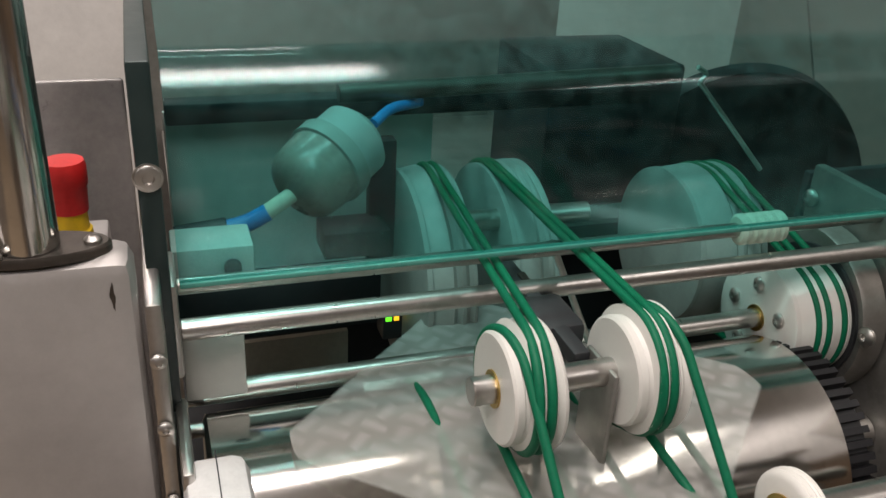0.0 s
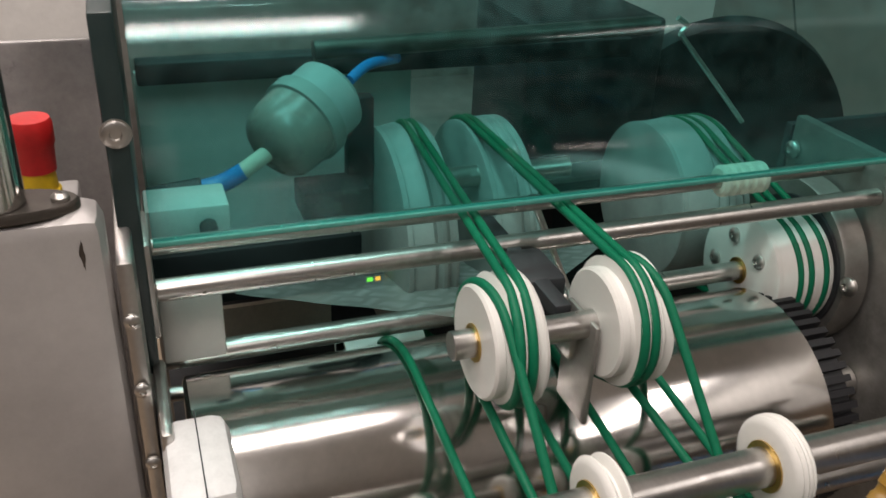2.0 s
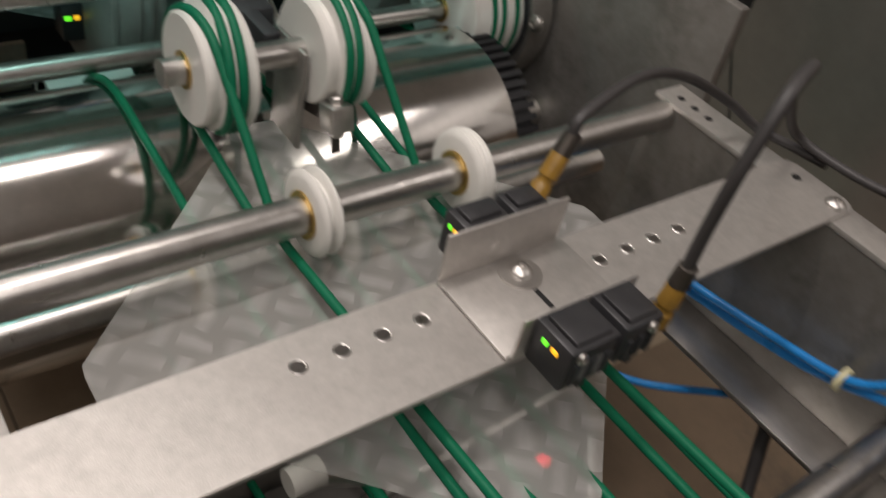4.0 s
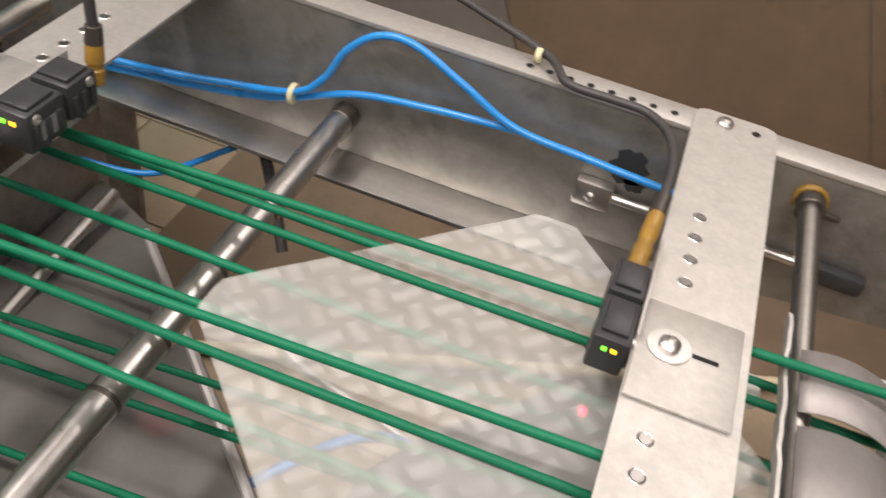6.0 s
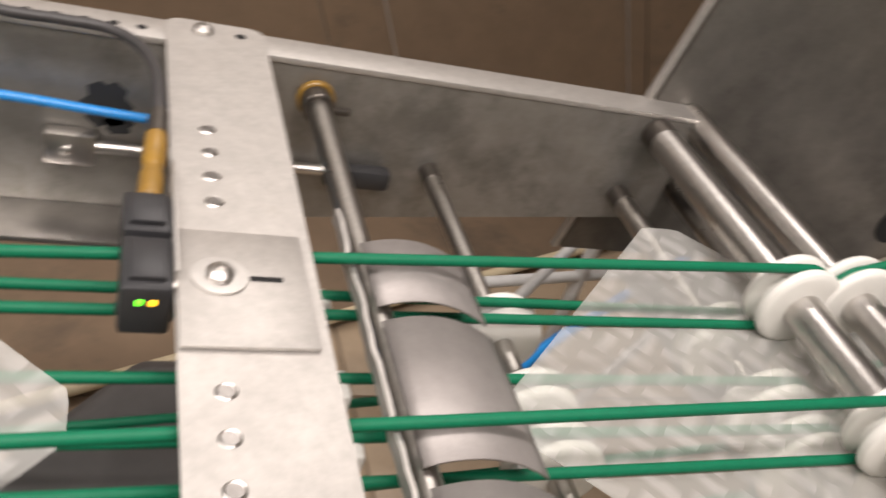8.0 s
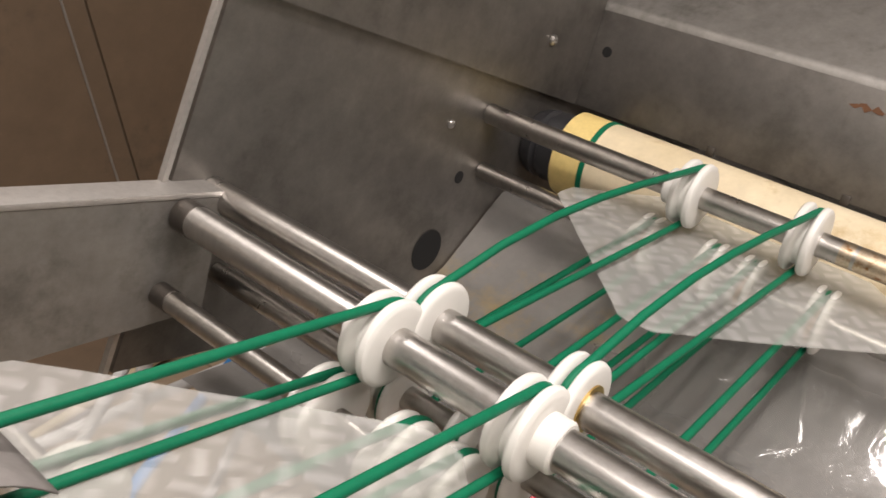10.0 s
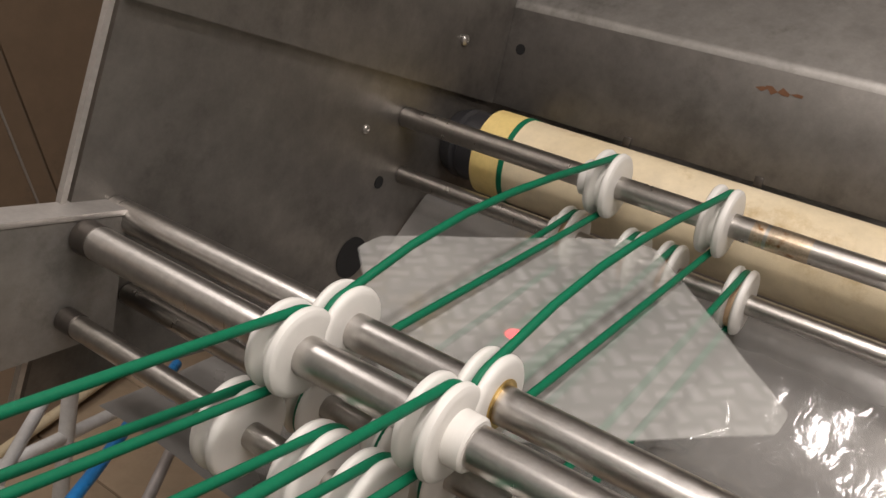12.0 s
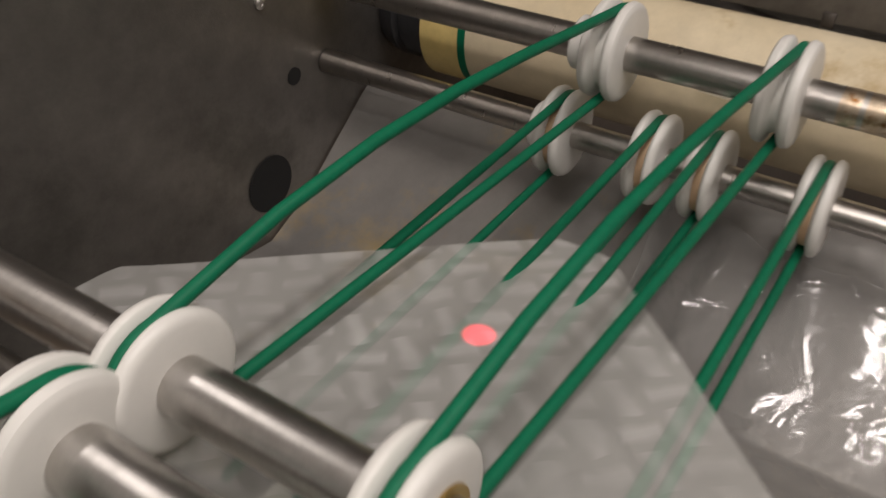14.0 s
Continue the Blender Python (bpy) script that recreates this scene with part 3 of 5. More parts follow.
hose("air_hose", [(-0.14, -0.018, -0.150), (-0.034, -0.018, -0.138), (0.05, -0.018, -0.123), (0.136, -0.018, -0.104), (0.172, -0.018, -0.074), (0.195, -0.018, -0.032), (0.228, -0.018, -0.003), (0.268, -0.018, 0.0), (0.325, -0.018, -0.026), (0.386, -0.018, -0.055), (0.465, -0.018, -0.062), (0.56, -0.018, -0.068), (0.62, -0.014, -0.075)], 0.0042, BLUE, "bright blue air hose looping along the rail", "hose")
hose("air_hose", [(-0.14, -0.011, -0.168), (0.0, -0.011, -0.148), (0.08, -0.011, -0.133), (0.131, -0.012, -0.117), (0.208, -0.012, -0.084), (0.295, -0.012, -0.070), (0.39, -0.014, -0.060)], 0.0042, BLUE, "bright blue air hose lying along the rail", "hose")
solo("cable_tie", lathe(B(), [(-0.003, 0.012), (0.003, 0.012)], (0.136, -0.015, -0.108), "x", 14), TIE, "ivory cable tie round the hoses", "cable tie")
solo("cable_tie", lathe(B(), [(-0.003, 0.0075), (0.003, 0.0075)], (0.385, 0.022, 0.010), "x", 14), TIE, "ivory cable tie round the cable", "cable tie")

# small air fitting on the rail
fit_ob = thing("air_fitting", "small steel clamp block with a rod and black knob", "fitting")
part("block", box(B(), (0.462, -0.016, -0.122), (0.502, -0.0005, -0.092), 0.002), STEEL, fit_ob)
part("rod", rod(B(), (0.5, -0.009, -0.105), (0.70, -0.009, -0.105), 0.0055), ROD, fit_ob)
part("knob", box(B(), (0.70, -0.022, -0.116), (0.765, -0.004, -0.094), 0.006), BLACK, fit_ob)
sb = B()
screw_head(sb, 0, 0, 0, 0.0055)
part("screw", sb, STEEL, fit_ob).matrix_basis = pose(0.48, -0.0165, -0.107, 90)


# ---- shafts ----
SHAFTS = {"B": (0.196, -0.120, 0.0150), "C": (0.680, -0.034, 0.0100), "D": (0.806, -0.097, 0.0085), "E": (1.025, -0.100, 0.0110), "F1": (1.037, -0.021, 0.0160), "F2": (1.090, -0.012, 0.0150), "J": (1.116, -0.104, 0.0110), "H": (1.537, 0.077, 0.0140), "I": (1.555, -0.006, 0.0120), "U": (-0.143, -0.017, 0.0145), "V": (-0.200, -0.112, 0.0135)}


def shaft(key, y0, y1, material, label, collar=0.0):
    x, z, r = SHAFTS[key]
    ob = thing("shaft", label, "shaft", "cross shafts")
    part("rod", rod(B(), (x, y0, z), (x, y1, z), r, 28), material, ob)
    if collar:
        part("collar", rod(B(), (x, y1 - 0.022, z), (x, y1 - 0.0005, z), r + collar, 24), OILY, ob, "dark oiled collar at the rail")
    return ob


shaft_b = shaft("B", -0.625, -0.0006, ROD, "stout ground steel tie rod below the belts", 0.0006)
for y in (-0.195, -0.287, -0.375, -0.442):
    part("ring", rod(B(), (0.196, y - 0.003, -0.120), (0.196, y + 0.003, -0.120), 0.0154, 28), OILY, shaft_b, "worn dark band")
shaft_c = shaft("C", -0.625, -0.0006, RODWORN, "slender worn steel shaft with an oily collar", 0.0045)
part("bearing", rod(B(), (0.680, -0.0075, -0.034), (0.680, -0.0008, -0.034), 0.0172, 28), AMBER, shaft_c, "yellowed bearing ring at the rail")
part("clip", box(B(), (0.690, -0.020, -0.040), (0.710, -0.012, -0.034), 0.002), OILY, shaft_c, "oily spring clip")
shaft("D", -0.625, -0.0006, RODWORN, "thin steel shaft carrying white pulleys", 0.0008)
shaft("E", -0.625, -0.0006, RODWORN, "dull steel shaft carrying white pulleys", 0.0008)
shaft("F1", -0.66, -0.0006, ROD, "bright ground steel shaft with white pulleys", 0.0006)
shaft("F2", -0.66, 0.0295, ROD, "bright ground steel shaft beside its twin")
shaft("J", -0.62, 0.0295, RODWORN, "dull steel shaft low under the belts")
shaft_h = shaft("H", -0.72, 0.0295, RODWORN, "long ground steel shaft with rust stains")
for ya, yb in ((-0.515, -0.470), (-0.466, -0.452)):
    part("rust_band", lathe(B(), [(ya, 0.0141), (ya + 0.004, 0.01425), (yb - 0.004, 0.01425), (yb, 0.0141)], (1.537, 0, 0.077), "y", 28), RUSTBAND, shaft_h, "orange rust band")
shaft("I", -0.72, 0.0295, RODWORN, "long worn steel shaft with four pulleys")
shaft("U", -0.66, -0.0006, ROD, "bright steel shaft carrying two white rollers")
shaft("V", -0.66, -0.0006, ROD, "bright steel shaft carrying the belts' lower rollers")


def pulley(key, y, r_groove, r_flange, width, label, material=WHITE, hub=0.0, hub_side=-1, bush=False, band=False):
    """White grooved pulley on a shaft."""
    x, z, rs = SHAFTS[key]
    ob = thing("belt_pulley", label, "pulley", "belt pulleys")
    ob.matrix_basis = pose(x, y, z)
    h, rf, rg = width / 2, r_flange, r_groove - 0.004
    half = [(-h, rs + 0.002), (-h, rf - 0.006), (-h + 0.0007, rf - 0.0032), (-h + 0.0022, rf - 0.0011), (-h * 0.62, rf - 0.0001), (-h * 0.50, rf - 0.0002), (-h * 0.40, rf - 0.0012), (-h * 0.30, 0.5 * (rf + rg)), (-h * 0.18, rg + 0.0008)]
    prof = half + [(0, rg)] + [(-s, r) for s, r in reversed(half)]
    part("wheel", lathe(B(), prof, (0, 0, 0), "y", 40), material, ob)
    if band:
        part("groove_band", lathe(B(), [(-h * 0.26, rg + 0.0022), (-h * 0.2, rg + 0.0026), (h * 0.2, rg + 0.0026), (h * 0.26, rg + 0.0022)], (0, 0, 0), "y", 40), TAN, ob, "tan stained groove")
    if hub:
        a = hub_side * h
        b = hub_side * (h + hub)
        part("hub", lathe(B(), [(a, rf * 0.55), (b - hub_side * 0.002, rf * 0.55), (b, rf * 0.5), (b, rs + 0.001)], (0, 0, 0), "y", 30), material, ob)
    if bush:
        part("bush", lathe(B(), [(-h - 0.0015, rs + 0.0006), (-h - 0.0015, rs + 0.0045), (-h + 0.002, rs + 0.0045)], (0, 0, 0), "y", 30), BRASS, ob, "brass bush")
    return ob


YT1, YT2 = -0.258, -0.396
YL = [-0.232, -0.312, -0.360, -0.445]
YI = [-0.238, -0.322, -0.370, -0.455]
for y in (YT1, YT2):
    pulley("F1", y, 0.031, 0.037, 0.030, "white plastic pulley with a green belt in its groove", hub=0.016 if y == YT2 else 0.012, hub_side=-1 if y == YT2 else 1)
    pulley("F2", y - 0.004, 0.031, 0.036, 0.026, "white plastic pulley close against its neighbour", bush=y == YT2)
    pulley("H", y - 0.018, 0.034, 0.040, 0.030, "white plastic pulley with a rusty smear", hub=0.016 if y == YT1 else 0, hub_side=1)
    if y == YT2:
        pulley("U", y + 0.008, 0.031, 0.0345, 0.018, "thick white plastic roller with a brass bush", bush=True)
    else:
        pulley("U", y + 0.010, 0.0395, 0.0355, 0.018, "plain thick white plastic roller on the bright shaft", bush=True)
for y in YL:
    pulley("D", y, 0.033, 0.0345, 0.028, "white plastic pulley under the film")
    pulley("E", y + 0.002, 0.038, 0.0405, 0.028, "white plastic pulley in the lower row")
    pulley("V", y - 0.004, 0.032, 0.0355, 0.021, "white plastic roller in the lower row", WHITE, bush=True)
for y in YI:
    pulley("I", y, 0.033, 0.039, 0.026, "white plastic pulley with a tan rim", hub=0.012 if y == YI[0] else 0, hub_side=1, band=True)
    pulley("J", y + 0.006, 0.031, 0.035, 0.024, "white plastic pulley on the low shaft")


# ---- belts ----
BELT_R = 0.0039


def loop_points(circles, arc=10):
    """The closed path of a belt in the x-z plane round circles (x, z, radius, sense)."""
    n = len(circles)
    tang = []
    for i in range(n):
        (x0, z0, r0, s0), (x1, z1, r1, s1) = circles[i], circles[(i + 1) % n]
        D, a = math.hypot(x1 - x0, z1 - z0), math.atan2(z1 - z0, x1 - x0)
        th = a + math.acos(max(-1, min(1, (s1 * r1 - s0 * r0) / D)))
        nx, nz = math.cos(th), math.sin(th)
        tang.append(((x0 - s0 * r0 * nx, z0 - s0 * r0 * nz), (x1 - s1 * r1 * nx, z1 - s1 * r1 * nz)))
    out = []
    for i in range(n):
        x, z, r, s = circles[i]
        p, q = tang[i - 1][1], tang[i][0]
        a0, a1 = math.atan2(p[1] - z, p[0] - x), math.atan2(q[1] - z, q[0] - x)
        da = (a1 - a0) % (2 * math.pi) if s > 0 else -((a0 - a1) % (2 * math.pi))
        if abs(da) > 2 * math.pi - 0.05:
            da = 0
        k = max(2, int(abs(da) / (2 * math.pi) * 40))
        for j in range(k + 1):
            out.append((x + r * math.cos(a0 + da * j / k), z + r * math.sin(a0 + da * j / k)))
        q1 = tang[i][1]
        for j in range(1, 6):
            out.append((q[0] + (q1[0] - q[0]) * j / 6, q[1] + (q1[1] - q[1]) * j / 6))
    return out


def belt(y, circles, label, group, shift=0.0, kink=0.0, bow=0.0):
    """kink leads the belt sideways before the first roller, bow lifts its tight upper run."""
    xs = loop_points(circles)
    pts = []
    for x, z in xs:
        s = (x - 1.10) / 0.42
        if bow and 0 < s < 1 and z > 0.015 + 0.085 * s:
            z += bow * math.sin(math.pi * s ** 0.7)
        pts.append((x, y + shift * (x - 1.0) + kink * max(0.0, -0.15 - x), z))
    return solo("drive_belt", pipe(B(), pts, BELT_R, 10, True), BELT, label, "belt", group)


def ring(key, r, s):
    return (*SHAFTS[key][:2], r, s)


PS = (-0.285, 0.028)
DRUM = (-0.385, -0.186, 0.126)
for y in (YT1, YT2):
    belt(y, [ring("F1", 0.031, 1), ring("U", 0.031, -1), (*PS, 0.0515 if y == YT1 else 0.046, 1), ring("U", 0.054, 1)], "green round drive belt over the film", "upper belts", 0.009, -0.168 if y == YT1 else -0.085)
    belt(y - 0.004, [ring("F2", 0.031, 1), ring("H", 0.034, 1)][::-1], "green round drive belt to the end rollers", "end belts", -0.03, 0.0, 0.021)
for y in YL:
    belt(y, [ring("E", 0.038, 1), ring("D", 0.033, 1), ring("V", 0.032, 1), (*DRUM[:2], DRUM[2] + 0.004, 1)], "green round carrier belt under the film", "lower belts")
for y in YI:
    belt(y, [ring("I", 0.033, 1), ring("J", 0.031, 1)], "green round carrier belt rising to the end", "end belts")


# ---- the machine behind the hood ----
cab = thing("operator_cabinet", "matt steel cabinet with rounded edges and a chipped corner", "cabinet")
part("body", box(B(), (-0.378, -1.25, FLOOR_Z), (-0.33, -0.6795, 0.143), 0.012), CABINET, cab)
chip = B()
chip.faces.new([chip.verts.new((-0.3296, -0.6945 + 0.0016 * (1 + 0.45 * math.sin(5 * q)) * math.cos(0.349 * q), 0.118 + 0.010 * (1 + 0.2 * math.sin(3.7 * q)) * math.sin(0.349 * q))) for q in range(18)])
part("chip", chip, OILY, cab, "brown chipped paint at the corner")
col = thing("support_column", "polished steel tube standing on a round flange", "column")
part("tube", rod(B(), (-0.354, -0.744, 0.1500), (-0.354, -0.744, 1.2), 0.0196, 40), CHROME, col)
foot = lathe(B(), [(0, 0.052), (0.005, 0.052), (0.007, 0.050), (0.007, 0.02)], (0, 0, 0), "z", 44)
bmesh.ops.transform(foot, matrix=Matrix.Translation((-0.354, -0.744, 0.1432)) @ Matrix.Diagonal((0.42, 1.0, 1.0, 1.0)), verts=foot.verts[:])
part("flange", foot, OILY, col, "dark oval foot flange")
for dx, dy in ((0.002, 0.040), (0.0175, -0.020)):
    sb = B()
    screw_head(sb, -0.354 + dx, -0.744 + dy, 0.1503, 0.0060)
    part("bolt", sb, STEEL, col, "button-head bolt")
stop = thing("emergency_stop", "red mushroom button on a yellow base", "button")
part("stand", box(B(), (-0.49, -0.76, FLOOR_Z), (-0.428, -0.70, 0.1058), 0.003), CABINET, stop, "steel stand of the button")
part("base", lathe(B(), [(0, 0.0150), (0.010, 0.0150), (0.011, 0.0130), (0.027, 0.0125)], (-0.452, -0.7255, 0.1060), "z", 30), YELLOW, stop, "yellow base")
part("cap", lathe(B(), [(0.026, 0.0140), (0.046, 0.0150), (0.048, 0.0162), (0.063, 0.0162), (0.067, 0.0148), (0.068, 0.004)], (-0.452, -0.7255, 0.1060), "z", 30), RED, stop, "red mushroom cap")
solo("side_guard", box(B(), (-0.76, -1.2, FLOOR_Z), (-0.75, -0.684, 0.152), 0.004), GUARDMAT, "dull stained steel guard plate with a rounded top", "guard")

# near side plates with their bolts
side = thing("frame_plate", "upright machined steel side plate of the machine", "plate")
part("plate", box(B(), (-0.80, -0.676, -0.40), (-0.335, -0.664, 0.105), 0.003), STEEL, side)
part("plate", box(B(), (-0.40, -0.662, -0.42), (-0.300, -0.652, -0.020), 0.004), STEEL, side)
part("plate", box(B(), (-0.46, -0.660, 0.0), (-0.395, -0.652, 0.086), 0.003), STEEL, side)
for z in (0.06, 0.0, -0.07, -0.14):
    sb = B()
    screw_head(sb, 0, 0, 0, 0.0062)
    part("bolt", sb, STEEL, side).matrix_basis = pose(-0.333, -0.670, z, 0, 90, 0)
far = thing("frame_plate", "upright grey side plate carrying the gears", "plate")
part("plate", box(B(), (-0.56, 0.085, FLOOR_Z + 0.1), (-0.16, 0.1, 0.075), 0.003), PLATE, far)
part("cross_plate", box(B(), (-0.575, 0.085, FLOOR_Z + 0.1), (-0.563, 0.80, 0.062), 0.003), DARK, far, "dark cross plate behind the gears")


# ---- rods across the machine ----
def machine_rod(x, z, r, y0, y1, label, material=None):
    return solo("machine_rod", rod(B(), (x, y0, z), (x, y1, z), r, 28), material or ROD, label, "rod", "machine rods")


machine_rod(-0.417, 0.033, 0.0095, -0.652, 0.0845, "polished steel rod across the machine")
machine_rod(-0.469, -0.069, 0.0108, -0.652, -0.02, "polished steel drive shaft across the machine")
machine_rod(-0.450, 0.056, 0.0075, -0.652, 0.0845, "dull steel rod along the hood's lower edge", RODWORN)
machine_rod(-0.500, -0.133, 0.0075, -0.652, -0.50, "short steel rod with a white end piece")
machine_rod(-0.600, 0.02, 0.012, -0.36, -0.19, "dark steel tube between the tall wheels", RODWORN)
solo("rod_clamp", box(B(), (-0.485, -0.652, -0.066), (-0.455, -0.598, 0.000), 0.002), WHITE, "white plastic clamp block on the side plate", "clamp")

endp = thing("bearing_block", "frosted white plastic bearing block", "block")
part("nose", lathe(B(), [(0, 0.012), (0.018, 0.0135), (0.018, 0.030)], (-0.5, -0.498, -0.133), "y", 30), WHITE, endp)
part("body", lathe(B(), [(0, 0.036), (0.03, 0.040), (0.082, 0.040)], (-0.5, -0.48, -0.133), "y", 36), WHITE, endp)


drum = thing("feed_drum", "large bright chromed drum turning under the belts", "drum")
part("shell", lathe(B(), [(-0.640, 0.01), (-0.640, 0.120), (-0.637, 0.126), (-0.047, 0.126), (-0.044, 0.122), (-0.044, 0.01)], (-0.385, 0, -0.186), "y", 96), CHROME, drum)
part("axle", rod(B(), (-0.385, -0.655, -0.186), (-0.385, 0.084, -0.186), 0.02), STEEL, drum)
gear = B()
lathe(gear, [(-0.016, 0.02), (-0.016, 0.110), (0.016, 0.110), (0.016, 0.02)], (-0.385, -0.026, -0.186), "y", 60)
gear_part = part("gear", gear, DARK, drum, "dark toothed gear at the drum's end")
tooth = part("tooth", box(B(), (0.108, -0.016, -0.0036), (0.1195, 0.016, 0.0034), 0.0), DEEPBLACK, gear_part)
for k in range(56):
    one = tooth if k == 0 else new("tooth", tooth.data)
    one.parent = gear_part
    one.matrix_basis = pose(-0.385, -0.026, -0.186) @ pose(0, 0, 0, 0, k * 360 / 56, 0)
cover = thing("end_cover", "pale grey moulded cover beside the drum", "cover")
part("shell", box(B(), (-0.33, -0.662, -0.20), (-0.235, -0.612, -0.026), 0.012), GREYPAINT, cover)
part("seam", box(B(), (-0.331, -0.6365, -0.19), (-0.2340, -0.6355, -0.0255)), DARK, cover)



def wide_pulley(x, z, y0, y1, r, label, grooves, bolts=0, front=0.85, bush=True, material=None):
    """White wheel with several round grooves; belts lie in them."""
    ob = thing("grooved_wheel", label, "wheel", "white wheels")
    ob.matrix_basis = pose(x, y0, z)
    n = y1 - y0
    prof = [(0, 0.012), (0, r * (front - 0.04)), (0.002, r * front), (0.0075, r * front), (0.0085, r * (front - 0.03)), (0.012, r * (front - 0.01))]
    for g in grooves:
        prof += [(g - 0.005, r), (g - 0.0032, r - 0.002), (g, r - 0.0045), (g + 0.0032, r - 0.002), (g + 0.005, r)]
    prof += [(n - 0.002, r * 0.99), (n, r * 0.95), (n, 0.012)]
    part("wheel", lathe(B(), prof, (0, 0, 0), "y", 56), material or WHITE, ob)
    if bush:
        part("bush", lathe(B(), [(-0.0015, 0.0118), (-0.0015, 0.0152), (0.003, 0.0152)], (0, 0, 0), "y", 30), BRASS, ob, "brass bush")
    for k in range(bolts):
        a = 2 * math.pi * (k + 0.35) / bolts
        sb = B()
        screw_head(sb, 0, 0, 0, 0.0085)
        part("bolt", sb, STEEL, ob, "domed bolt").matrix_basis = pose(r * 0.6 * math.cos(a), 0.0005, r * 0.6 * math.sin(a), 90)
    return ob


wide_pulley(*PS, -0.428, -0.388, 0.053, "white grooved wheel with green belts on a short axle", [0.021, 0.031])
wide_pulley(*PS, -0.326, -0.284, 0.053, "white grooved wheel with green belts beside a steel cheek", [0.018, 0.027, 0.0355], bush=False)
axle = thing("wheel_bracket", "steel cheek plate carrying the two wheels' axle", "bracket")
part("axle", rod(B(), (PS[0], -0.447, PS[1]), (PS[0], -0.26, PS[1]), 0.0115, 24), ROD, axle)
part("cheek", box(B(), (PS[0] - 0.03, -0.3345, -0.060), (PS[0] + 0.020, -0.3295, 0.036), 0.0022), PLATE, axle)
part("arm", box(B(), (PS[0] - 0.20, -0.350, 0.02), (PS[0] - 0.02, -0.335, 0.035), 0.002), DARK, axle)
solo("drive_motor", box(B(), (PS[0] - 0.12, -0.358, -0.005), (PS[0] - 0.060, -0.318, 0.036), 0.006), DARK, "black motor body between the wheels", "motor")


BIG = (-0.65, -0.060)
wide_pulley(*BIG, -0.402, -0.343, 0.123, "tall white wheel behind the hood", [0.035, 0.049], bush=False, material=SHADEDWHITE, front=0.98)
wide_pulley(*BIG, -0.302, -0.246, 0.123, "tall white wheel deep behind the hood", [0.035, 0.049], bush=False, material=SHADEDWHITE, front=0.98)
wide_pulley(*BIG, -0.055, 0.040, 0.102, "tall white wheel with banded green belts", [0.055, 0.069, 0.089], bush=False, material=SHADEDWHITE, front=0.98)
for y in (-0.548, -0.538):
    belt(y, [(*PS, 0.0515, 1), (*BIG, 0.1225, 1)], "green round belt climbing from wheel to wheel", "inner belts", -0.11)
for y in (-0.359, -0.350):
    belt(y, [(*PS, 0.0515, 1), (*BIG, 0.1225, 1)], "green round belt climbing from wheel to wheel", "inner belts", -0.04)
RW = (-0.469, -0.069)
bolted = wide_pulley(*RW, -0.030, 0.045, 0.068, "white bolted wheel with green bands", [0.030, 0.044, 0.064], bolts=5, front=0.98)
for y in (0.0, 0.014, 0.034):
    belt(y, [(*RW, 0.066, 1), (*BIG, 0.100, 1)], "green round belt on the bolted wheel", "inner belts")
housing = thing("gear_housing", "round dark steel housing behind the bolted wheel", "housing")
part("ring", lathe(B(), [(0, 0.03), (0, 0.098), (0.004, 0.1), (0.03, 0.1), (0.032, 0.03)], (-0.49, 0.050, -0.075), "y", 60), PLATE, housing)
part("ring", lathe(B(), [(0, 0.07), (0, 0.079), (0.004, 0.079)], (-0.478, 0.046, -0.072), "y", 60), DARK, housing)
for x, z in ((-0.385, -0.055), (-0.40, 0.058), (-0.55, 0.035)):
    sb = B()
    screw_head(sb, 0, 0, 0, 0.011)
    part("bolt", sb, STEEL, housing, "domed bolt").matrix_basis = pose(x, 0.0495 if z < 0.03 else 0.084, z, 90)
spool = thing("guide_spool", "ivory ridged spool on the hood's rod", "spool")
prof = [(0, 0.008)]
for k in range(5):
    prof += [(0.011 * k, 0.013), (0.011 * k + 0.003, 0.0165), (0.011 * k + 0.008, 0.0165), (0.011 * k + 0.011, 0.013)]
part("body", lathe(B(), prof + [(0.0555, 0.008)], (-0.450, -0.098, 0.056), "y", 30), IVORY, spool)


# ---- seen through the hood ----
solo("backing_sheet", box(B(), (-0.79, -0.647, -0.134), (-0.78, -0.323, 0.103)), WHITE, "pale backing sheet inside the machine", "sheet")
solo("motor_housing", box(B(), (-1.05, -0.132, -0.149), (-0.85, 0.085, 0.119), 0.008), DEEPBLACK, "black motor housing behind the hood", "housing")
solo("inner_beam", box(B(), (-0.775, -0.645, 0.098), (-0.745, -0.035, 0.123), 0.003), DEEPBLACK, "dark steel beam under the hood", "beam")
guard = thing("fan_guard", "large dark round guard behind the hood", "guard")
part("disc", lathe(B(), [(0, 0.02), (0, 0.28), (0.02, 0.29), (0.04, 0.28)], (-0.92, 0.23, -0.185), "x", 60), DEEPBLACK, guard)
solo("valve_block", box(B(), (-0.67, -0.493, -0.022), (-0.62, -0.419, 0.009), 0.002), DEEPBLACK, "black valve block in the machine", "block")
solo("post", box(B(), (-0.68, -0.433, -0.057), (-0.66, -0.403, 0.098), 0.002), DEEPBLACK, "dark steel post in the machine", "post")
blk = thing("mount_block", "pale mounting block with a black knob", "block")
part("body", box(B(), (-0.55, -0.654, 0.034), (-0.5, -0.581, 0.064), 0.003), WHITE, blk)
part("knob", lathe(B(), [(0, 0.008), (0.006, 0.008), (0.008, 0.005)], (-0.5, -0.601, 0.044), "x", 20), DARK, blk)
